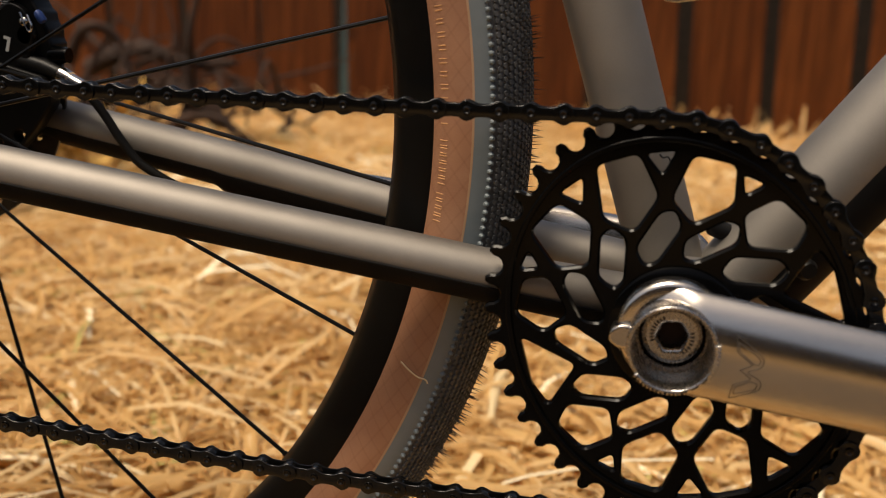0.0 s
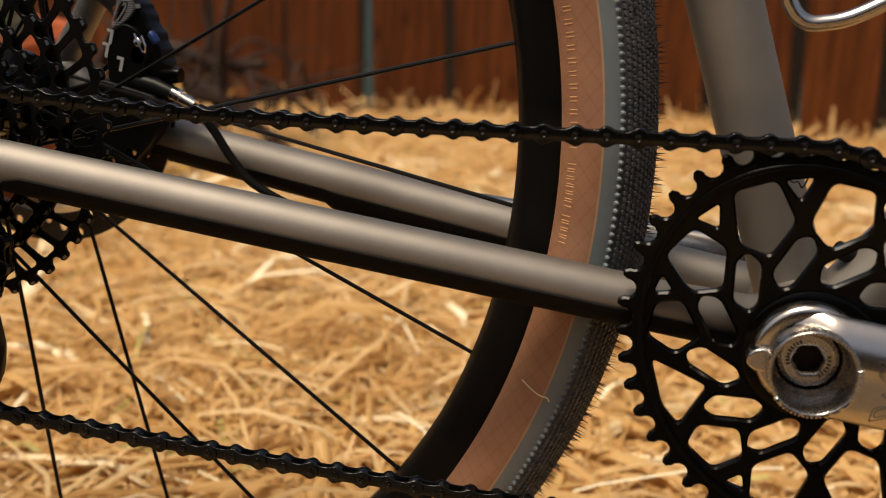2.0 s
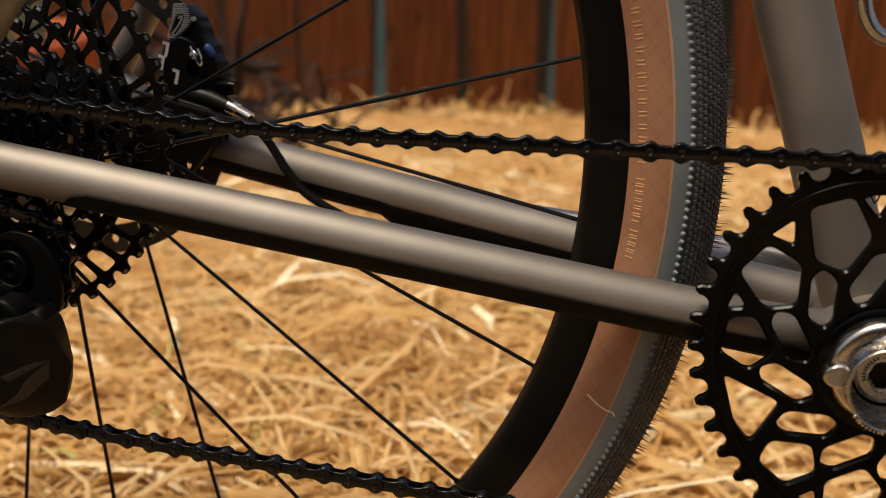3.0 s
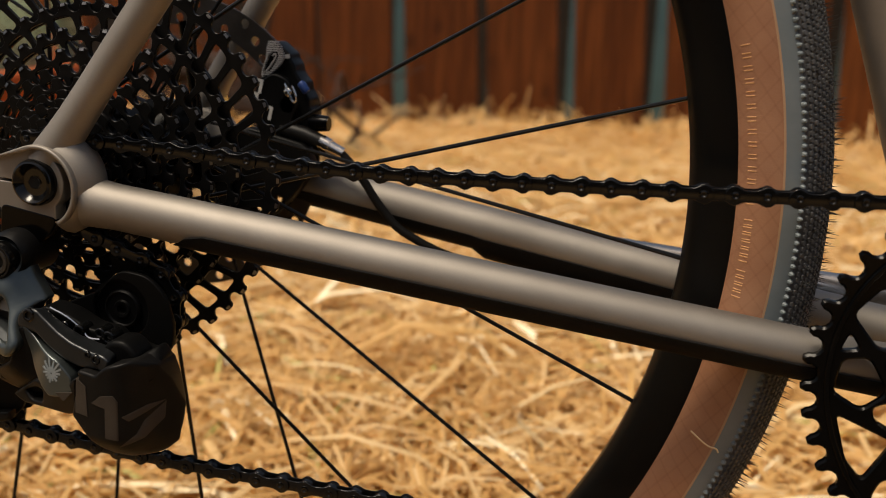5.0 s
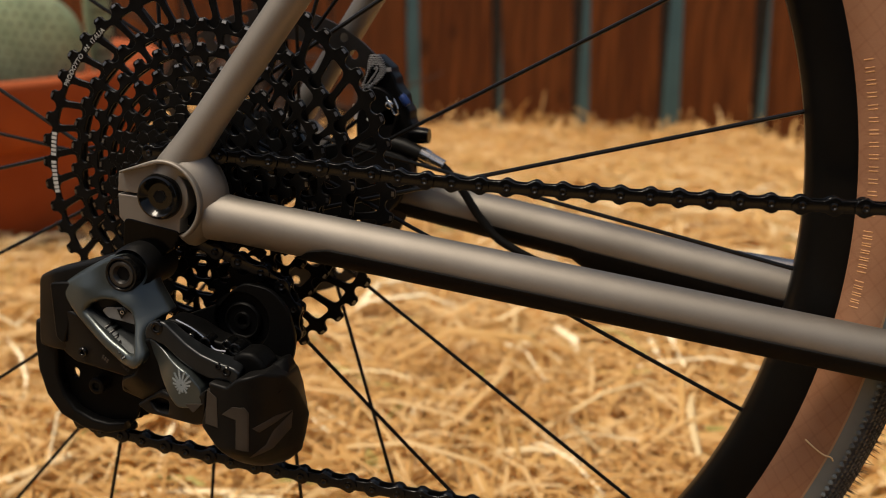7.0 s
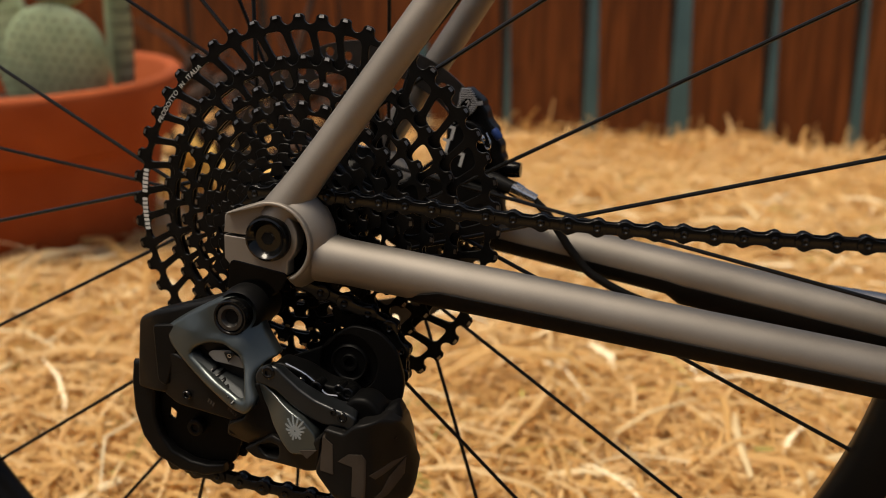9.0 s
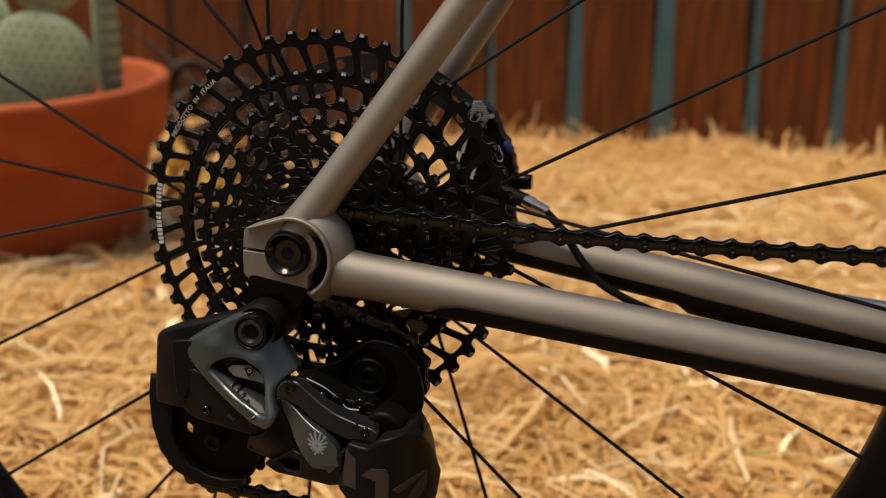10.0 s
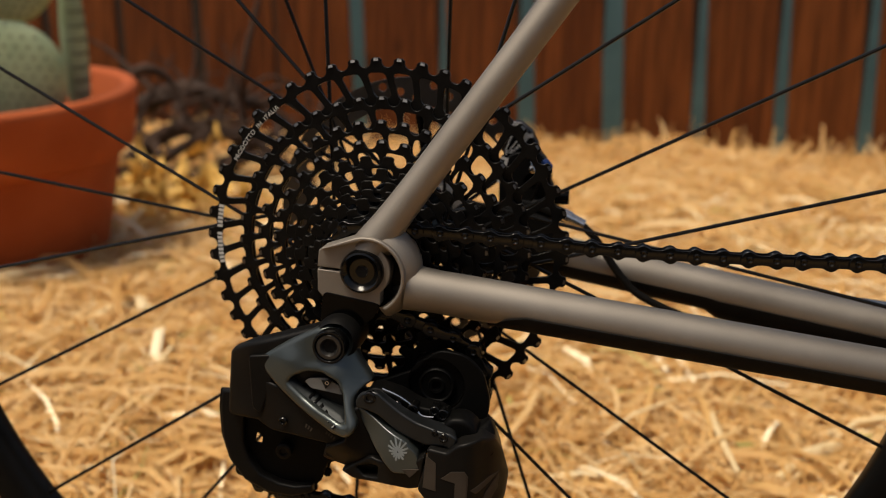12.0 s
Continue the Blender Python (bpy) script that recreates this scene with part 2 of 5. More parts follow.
def wood_material():
    """Stained boards with long grain and a few dark knots."""
    m = mat("red_brown_stained_wood", (0.094, 0.0258, 0.0061), (0.174, 0.0522, 0.0124), 0.65, 0.0, 5, 0.3, 60, 0.12, (6, 6, 0.5), spec=0.12, objrand=0.28)
    N, L = m.node_tree.nodes, m.node_tree.links
    tc = [n for n in N if n.type == "TEX_COORD"][0]
    base = [n for n in N if n.type == "VALTORGB"][0]
    prev = base.outputs[0]
    for stretch, scale, lo, hi, dark in (((9, 9, 0.35), 9, 0.42, 0.62, 0.62), ((5.5, 1, 3.2), 1, 0.05, 0.17, 0.45)):
        mp = N.new("ShaderNodeMapping")
        mp.inputs["Scale"].default_value = stretch
        L.new(tc.outputs["Object"], mp.inputs[0])
        if scale > 1:
            t = N.new("ShaderNodeTexNoise")
            t.inputs["Detail"].default_value = 5
            fac = t.outputs["Fac"]
        else:
            t = N.new("ShaderNodeTexVoronoi")
            fac = t.outputs["Distance"]
        t.inputs["Scale"].default_value = scale
        L.new(mp.outputs[0], t.inputs["Vector"])
        rp = N.new("ShaderNodeValToRGB")
        rp.color_ramp.elements[0].position, rp.color_ramp.elements[1].position = lo, hi
        rp.color_ramp.elements[0].color, rp.color_ramp.elements[1].color = (dark, dark, dark, 1), (1, 1, 1, 1)
        L.new(fac, rp.inputs[0])
        mx = N.new("ShaderNodeMix")
        mx.data_type, mx.blend_type = "RGBA", "MULTIPLY"
        mx.inputs[0].default_value = 1.0
        L.new(prev, mx.inputs[6])
        L.new(rp.outputs[0], mx.inputs[7])
        prev = mx.outputs[2]
    L.new(prev, N["Principled BSDF"].inputs["Base Color"])
    return m


def tan_material():
    """Bare tan tyre casing with its fine crossed cords."""
    m = mat("tan_tyre_casing", (0.265, 0.118, 0.060), (0.335, 0.166, 0.090), 0.6, 0.0, 40, 0.1, 900)
    N, L = m.node_tree.nodes, m.node_tree.links
    tc = [n for n in N if n.type == "TEX_COORD"][0]
    base = [n for n in N if n.type == "VALTORGB"][0]
    b = N["Principled BSDF"]
    prev = base.outputs[0]
    for turn in (38, -38):
        mp = N.new("ShaderNodeMapping")
        mp.inputs["Rotation"].default_value = (0, radians(turn), 0)
        w = N.new("ShaderNodeTexWave")
        w.inputs["Scale"].default_value, w.inputs["Distortion"].default_value = 46, 0.8
        L.new(tc.outputs["Object"], mp.inputs[0])
        L.new(mp.outputs[0], w.inputs["Vector"])
        r = N.new("ShaderNodeValToRGB")
        r.color_ramp.elements[0].position, r.color_ramp.elements[1].position = 0.0, 0.09
        r.color_ramp.elements[0].color, r.color_ramp.elements[1].color = (0.80, 0.74, 0.7, 1), (1, 1, 1, 1)
        L.new(w.outputs["Fac"], r.inputs[0])
        mx = N.new("ShaderNodeMix")
        mx.data_type, mx.blend_type = "RGBA", "MULTIPLY"
        mx.inputs[0].default_value = 0.4
        L.new(prev, mx.inputs[6])
        L.new(r.outputs[0], mx.inputs[7])
        prev = mx.outputs[2]
    L.new(prev, b.inputs["Base Color"])
    return m


STRAW, WOOD, TAN = straw_material(), wood_material(), tan_material()
PALESTRAW = mat("bleached_straw", (0.66, 0.50, 0.27), (0.86, 0.74, 0.50), 0.6, 0.0, 30, 0.1, 300, island=True)
GREENSTRAW = mat("half_green_straw", (0.30, 0.27, 0.07), (0.50, 0.42, 0.13), 0.6, 0.0, 30, 0.1, 300, island=True)
GLUE = mat("pale_rubber_edge", (0.34, 0.20, 0.11), (0.42, 0.26, 0.15), 0.6)
GROUND = mat("packed_straw_litter", (0.33, 0.18, 0.060), (0.50, 0.315, 0.125), 0.85, 0.0, 35, 0.6, 140, 0.1, (1, 2.5, 1))


def dim_strip():
    """Straw litter darkened in an unseen brown strip before the bicycle, dimming bounced light."""
    N, L = GROUND.node_tree.nodes, GROUND.node_tree.links
    tc = [n for n in N if n.type == "TEX_COORD"][0]
    litter = [n for n in N if n.type == "VALTORGB"][0]
    cut, edge, add, ramp, mx = N.new("ShaderNodeSeparateXYZ"), N.new("ShaderNodeTexNoise"), N.new("ShaderNodeMath"), N.new("ShaderNodeMapRange"), N.new("ShaderNodeMix")
    edge.inputs["Scale"].default_value, edge.inputs["Detail"].default_value = 1.8, 8
    add.operation = "MULTIPLY_ADD"
    add.inputs[1].default_value = 0.9
    ramp.inputs["From Min"].default_value, ramp.inputs["From Max"].default_value = 0.0, 0.2
    mx.data_type = "RGBA"
    # Brown that weakens light thrown up from the unseen foreground.
    mx.inputs[6].default_value = (0.115, 0.080, 0.050, 1)
    L.new(tc.outputs["Object"], cut.inputs[0])
    L.new(tc.outputs["Object"], edge.inputs["Vector"])
    L.new(edge.outputs["Fac"], add.inputs[0])
    L.new(cut.outputs["Y"], add.inputs[2])
    L.new(add.outputs[0], ramp.inputs[0])
    again, most = N.new("ShaderNodeMapRange"), N.new("ShaderNodeMath")
    again.inputs["From Min"].default_value, again.inputs["From Max"].default_value = -0.75, -1.1
    most.operation = "MAXIMUM"
    L.new(add.outputs[0], again.inputs[0])
    L.new(ramp.outputs[0], most.inputs[0])
    L.new(again.outputs[0], most.inputs[1])
    L.new(most.outputs[0], mx.inputs[0])
    L.new(litter.outputs[0], mx.inputs[7])
    L.new(mx.outputs[2], N["Principled BSDF"].inputs["Base Color"])


dim_strip()
# Soil in the pot, and the dark colour of the two added backing walls.
SOIL_BACKING = mat("dark_soil_and_backing", (0.016, 0.012, 0.009), (0.034, 0.024, 0.017), 0.95, 0.0, 30, 0.5, 120, spec=0.2)

# ---- the yard: ground, straw, fence ----
def lift(x, y):
    """Height of the littered ground, with low mounds along the fence."""
    if y > 3.55:
        return -0.25
    s = min(max((y - 1.4) / 1.9, 0), 1)
    w = min(max((x + 1.0) / 1.0, 0), 1)
    heap = max(0, min((y - 2.9) / 0.4, 1)) * max(0, noise.noise((x * 2.1, 7.3, 1.7)) + 0.1)
    return -0.040 - 0.022 * s * s * (3 - 2 * s) * (1.3 - w) + 0.09 * heap + 0.012 * noise.noise((x * 2.3, y * 2.3, 0)) + 0.006 * noise.noise((x * 7, y * 7, 3))


def build_ground():
    bm = bmesh.new()
    xs = sorted({*np.linspace(-4, 4, 81), *(-400, -60, -20, -8, 8, 20, 60, 400)})
    ys = sorted({*np.linspace(-3, 3.7, 68), *(-400, -60, -15, 6, 15, 60, 400)})
    grid = [[bm.verts.new((x, y, lift(x, y) if abs(x) < 5 and -4 < y < 4 else -0.034)) for x in xs] for y in ys]
    for a, b in zip(grid, grid[1:]):
        for i in range(len(xs) - 1):
            bm.faces.new((a[i], a[i + 1], b[i + 1], b[i]))
    me = bpy.data.meshes.new("ground")
    bm.to_mesh(me)
    bm.free()
    me.shade_smooth()
    tagged(part("ground", me, GROUND), "yard ground littered with dry straw, with an unseen brown strip added to dim bounced light", "ground", kind="structure")


def build_straw(count, lo, hi, length, wide, name, label, seed, rise=0.035, tilt=0.28, material=None):
    """Loose straw as thin folded blades that lie over one another."""
    rng = np.random.default_rng(seed)
    n = count
    x, y = rng.uniform(lo[0], hi[0], n), rng.uniform(lo[1], hi[1], n)
    x += rng.normal(0, 0.25, n) * (rng.random(n) < 0.4)
    y -= np.where(rng.random(n) < 0.25, rng.exponential(0.15, n), 0.0) * (lo[1] < 0)
    base = np.array([lift(a, b) for a, b in zip(x, y)])
    z = base + rise * rng.random(n) ** 1.6 + 0.002
    L = length * np.minimum(0.35 + rng.gamma(2.2, 0.3, n), 1.5)
    w = wide * (0.3 + rng.gamma(2.0, 0.35, n))
    yaw = rng.uniform(0, 2 * np.pi, n)
    pit = rng.normal(0, tilt, n)
    d = np.stack([np.cos(yaw) * np.cos(pit), np.sin(yaw) * np.cos(pit), np.sin(pit)], 1)
    side = np.stack([-np.sin(yaw), np.cos(yaw), rng.normal(0, 0.5, n)], 1)
    side /= np.linalg.norm(side, axis=1)[:, None]
    up = np.cross(d, side)
    c = np.stack([x, y, z], 1)
    curl = np.clip(rng.normal(0, 0.24, (n, 2)), -0.45, 0.45)
    verts = []
    for s in (-0.5, -0.17, 0.17, 0.5):
        b = (0.25 - s * s) * 2
        mid = c + d * (L * s)[:, None] + side * (L * curl[:, 0] * b)[:, None] + up * (L * curl[:, 1] * b)[:, None]
        k = (1 - 0.75 * abs(s) * 1.2)
        for e in (-0.5, 0.0, 0.5):
            q = mid + side * (w * e * k)[:, None] + up * (w * 0.28 * (1 if e == 0 else 0))[:, None]
            verts.append(q)
    v = np.stack(verts, 1)
    low = base[:, None] - 0.004
    v[:, :, 2] = np.maximum(v[:, :, 2], low)
    f = []
    for r in range(3):
        for k in range(2):
            a = r * 3 + k
            f.append((a, a + 1, a + 4, a + 3))
    f = np.array(f)
    faces = (f[None] + (np.arange(n) * 12)[:, None, None]).reshape(-1, 4)
    me = bpy.data.meshes.new(name)
    me.vertices.add(n * 12)
    me.vertices.foreach_set("co", v.reshape(-1))
    me.loops.add(faces.size)
    me.loops.foreach_set("vertex_index", faces.reshape(-1).astype(np.int32))
    me.polygons.add(len(faces))
    me.polygons.foreach_set("loop_start", np.arange(0, faces.size, 4, dtype=np.int32))
    me.update(calc_edges=True)
    tagged(part(name, me, material or STRAW), label, "straw", kind="stuff")


FENCE_Y = 3.5
# gaps between the boards: middle and width
GAPS = [(-2.026, 0.040), (-1.662, 0.044), (-1.308, 0.016), (-0.942, 0.064), (-0.575, 0.042), (-0.225, 0.072), (0.134, 0.084), (0.478, 0.058), (0.803, 0.052), (1.130, 0.058)]


def build_fence():
    fence = tagged(thing("fence", (0, FENCE_Y, 0)), "red-brown stained wooden board fence", "fence", kind="structure")
    gaps = [(-2.026 - 0.358 * k, 0.04) for k in range(9, 0, -1)] + GAPS + [(1.130 + 0.345 * k, 0.05) for k in range(1, 10)]
    for k, ((g0, w0), (g1, w1)) in enumerate(zip(gaps, gaps[1:])):
        deep = 0.004 * (k % 3)
        bm = bmesh.new()
        box(bm, (g0 + w0 / 2, deep, -0.1), (g1 - w1 / 2, deep + 0.022, 1.05))
        bmesh.ops.bevel(bm, geom=bm.edges[:], offset=0.004, segments=2, affect="EDGES")
        for q in bm.verts:
            q.co.x -= 0.05 * (q.co.z - 0.28)
        part("plank", to_mesh(bm), WOOD, fence)
    part("rail", block((-5.2, 0.034, 0.80), (4.2, 0.074, 0.89), 0.003), WOOD, fence)
    back = tagged(thing("teal_fence", (0, FENCE_Y + 1.0, 0)), "teal painted boards behind the wooden fence", "fence", kind="structure")
    for a, b in ((-1.275, -1.12), (-0.76, -0.66), (-0.345, 0.0), (0.082, 0.43), (0.546, 0.84), (0.946, 1.26), (1.358, 1.70)):
        part("board", block((a, 0, -0.35), (b, 0.02, 1.25), 0.003), TEAL, back)
    # Dark sheet added so the gaps between boards read as deep shade.
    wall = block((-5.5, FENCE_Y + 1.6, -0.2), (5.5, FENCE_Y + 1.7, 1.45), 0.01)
    tagged(part("dark_backing_north", wall, SOIL_BACKING), "dark backing added far behind the fences so the gaps look shaded", "wall", kind="structure")

    # Added wall, out of view: blocks low sky and darkens what the metal reflects.
    shade_wall = block((-9.0, -3.2, -0.2), (9.0, -3.0, 1.45), 0.02)
    tagged(part("shade_wall_south", shade_wall, SOIL_BACKING), "unseen dark wall added in front of the bicycle to block sky and darken reflections", "wall", kind="structure")


def build_pot():
    cx, cy = -1.112, 1.235
    pot = tagged(thing("flower_pot", (cx, cy, lift(cx, cy))), "large terracotta flower pot with a thick rolled rim", "flower pot")
    z0 = lift(cx, cy)
    pot.rotation_euler = (radians(7), 0, 0)
    prof = [(0.0, 0.0), (0.205, 0.0), (0.209, 0.006), (0.257, 0.236), (0.276, 0.242), (0.287, 0.252), (0.303, 0.350), (0.305, 0.362), (0.299, 0.370), (0.280, 0.370), (0.273, 0.360), (0.256, 0.250), (0.245, 0.22)]
    bm = bmesh.new()
    seg = 72
    cols = [[bm.verts.new((r * math.cos(2 * math.pi * k / seg), r * math.sin(2 * math.pi * k / seg), z)) for r, z in prof] for k in range(seg)]
    for k in range(seg):
        a, b = cols[k], cols[(k + 1) % seg]
        for j in range(len(prof) - 1):
            bm.faces.new((a[j], b[j], b[j + 1], a[j + 1]))
    bmesh.ops.remove_doubles(bm, verts=bm.verts, dist=1e-6)
    bmesh.ops.recalc_face_normals(bm, faces=bm.faces)
    part("pot", to_mesh(bm, 60), TERRACOTTA, pot)
    bm = bmesh.new()
    bmesh.ops.create_circle(bm, cap_ends=True, segments=48, radius=0.264, matrix=Matrix.Translation((0, 0, 0.285)))
    part("soil", bm, SOIL_BACKING, pot, "dark potting soil")
    cactus = tagged(thing("prickly_pear", (cx, cy - 0.0347, z0 + 0.2829)), "prickly pear cactus with flat dusty green pads in a pot", "cactus")
    cactus.rotation_euler = (radians(7), 0, 0)
    pads = ((0.138, -0.085, 0.115, 0.105, 0.115, 0.026, 4, 6), (0.204, 0.03, 0.155, 0.030, 0.17, 0.02, 2, 80), (-0.068, 0.06, 0.12, 0.1, 0.15, 0.022, -12, -28), (0.160, -0.075, 0.315, 0.085, 0.095, 0.022, 10, 12), (-0.038, -0.05, 0.32, 0.09, 0.11, 0.02, -16, -10))
    spots = bmesh.new()
    for px, py, pz, rx, rz, ry, lean, turn in pads:
        bm = bmesh.new()
        bmesh.ops.create_uvsphere(bm, u_segments=40, v_segments=24, radius=1)
        m = Matrix.Translation((px, py, pz)) @ Euler((0, radians(lean), radians(turn))).to_matrix().to_4x4()
        for q in bm.verts:
            t = 1 + 0.12 * q.co.z
            q.co = m @ Vector((q.co.x * rx * t, q.co.y * ry, q.co.z * rz))
        part("pad", to_mesh(bm, 60), CACTUS, cactus)
        for i in range(-5, 6):
            for j in range(-6, 7):
                u, w = (i + 0.5 * (j % 2)) / 5.2, j / 6.5
                if u * u + w * w < 0.86:
                    for s in (-1, 1):
                        yy = s * ry * math.sqrt(1 - u * u - w * w)
                        bmesh.ops.create_icosphere(spots, subdivisions=1, radius=0.0027, matrix=m @ Matrix.Translation((u * rx * (1 + 0.12 * w), yy, w * rz)))
    tagged(part("spine_tuft", spots, TWIG, cactus), kind="stuff")


def build_brush():
    rng = random.Random(7)
    heap = tagged(thing("dead_branches", (-1.07, 2.2, lift(-1.07, 2.2))), "tangled heap of dry brown branches on the straw", "branches")
    runs = (((-0.30, 0.0, 0.05), (-0.15, 0.02, 0.17), (0.02, -0.02, 0.20), (0.16, 0.05, 0.14), (0.30, 0.0, 0.03)),
            ((-0.28, 0.1, 0.24), (-0.1, 0.08, 0.31), (0.05, 0.1, 0.27), (0.2, 0.12, 0.28)),
            ((0.06, 0.0, 0.0), (0.09, 0.05, 0.2), (0.12, 0.0, 0.38), (0.17, 0.02, 0.6)),
            ((-0.2, -0.1, 0.0), (-0.08, -0.12, 0.12), (0.06, -0.08, 0.22), (0.10, -0.05, 0.36)),
            ((-0.24, -0.08, 0.26), (-0.16, -0.1, 0.37), (-0.09, -0.05, 0.34), (-0.03, -0.05, 0.20)),
            ((0.02, -0.1, 0.02), (0.14, -0.12, 0.12), (0.26, -0.1, 0.13), (0.38, -0.05, 0.03)),
            ((-0.05, 0.15, 0.05), (0.1, 0.2, 0.14), (0.22, 0.16, 0.2), (0.36, 0.2, 0.10)))
    for i, r in enumerate(runs):
        p = bend(r, 8)
        k = 0.026 if i < 2 else 0.016
        part("branch", to_mesh(tube(p, [k * (1.15 - 0.7 * j / len(p)) * (1 + 0.2 * rng.random()) for j in range(len(p))], 10), 60), TWIG, heap)
    for k in range(95):
        a = Vector((rng.uniform(-0.36, 0.38), rng.uniform(-0.25, 0.3), rng.uniform(0.0, 0.28)))
        d = Vector((rng.gauss(0, 1), rng.gauss(0, 0.5), rng.gauss(0.25, 0.5))).normalized() * rng.uniform(0.12, 0.34)
        w = Vector((rng.gauss(0, 0.03), rng.gauss(0, 0.03), rng.gauss(0.02, 0.03)))
        t = rng.uniform(0.004, 0.011)
        part("twig", to_mesh(tube(bend([a, a + d * 0.5 + w, a + d], 5), [t * (1.1 - 0.08 * n) for n in range(11)], 7), 60), TWIG, heap)
    for i in range(130):
        bm = bmesh.new()
        bmesh.ops.create_uvsphere(bm, u_segments=10, v_segments=6, radius=1)
        far = rng.random()
        m = Matrix.Translation((rng.gauss(0.10, 0.12), -0.52 + rng.uniform(-0.14, 0.16), 0.02 + abs(rng.gauss(0.07, 0.055)))) @ Euler((rng.uniform(-1, 1), rng.uniform(-1.2, 1.2), rng.uniform(0, 3))).to_matrix().to_4x4()
        k = rng.uniform(0.5, 1.0)
        for q in bm.verts:
            q.co = m @ Vector((q.co.x * 0.058 * k, q.co.y * (0.008 + 0.016 * far) * k * (1 - q.co.x * 0.4), q.co.z * 0.003 + 0.018 * q.co.x * q.co.x))
        part("leaf", to_mesh(bm, 60), YELLOW, heap, "withered yellow leaf")


build_ground()
build_straw(40000, (-2.2, 0.12), (1.6, 1.30), 0.135, 0.0056, "straw_litter", "loose golden straw spread thickly over the ground", 1, 0.024, 0.18)
build_straw(38000, (-3.2, 1.25), (2.8, 3.48), 0.160, 0.0082, "straw_litter", "loose golden straw heaped against the fence", 2, 0.026, 0.20)
build_straw(900, (-2.6, 3.05), (2.4, 3.46), 0.16, 0.009, "straw_tufts", "stray straw stalks sticking up by the fence", 3, 0.075, 1.0)
build_straw(3000, (-2.5, -0.30), (2.5, 0.14), 0.12, 0.006, "straw_litter", "loose straw under the bicycle", 4)
build_straw(1500, (-2.2, 0.12), (1.6, 2.2), 0.17, 0.0085, "straw_litter", "bleached pale straw blades on top of the litter", 8, 0.032, 0.18, PALESTRAW)
build_straw(1500, (-2.2, 0.12), (1.6, 2.6), 0.11, 0.006, "straw_litter", "greenish half-dried grass blades among the straw", 9, 0.024, 0.16, GREENSTRAW)
build_straw(7000, (-6.0, -0.40), (6.0, 3.45), 0.20, 0.010, "straw_litter", "thinner scattered straw over the rest of the yard", 11, 0.02, 0.12)
build_fence()
build_pot()
build_brush()

# ---- the bicycle ----
BIKE = tagged(thing("bicycle"), "gravel bicycle with bare titanium frame and black drivetrain", "bicycle")
AX = (0.0, 0.3450)       # rear axle
BB = (0.4348, 0.2746)    # crank axle


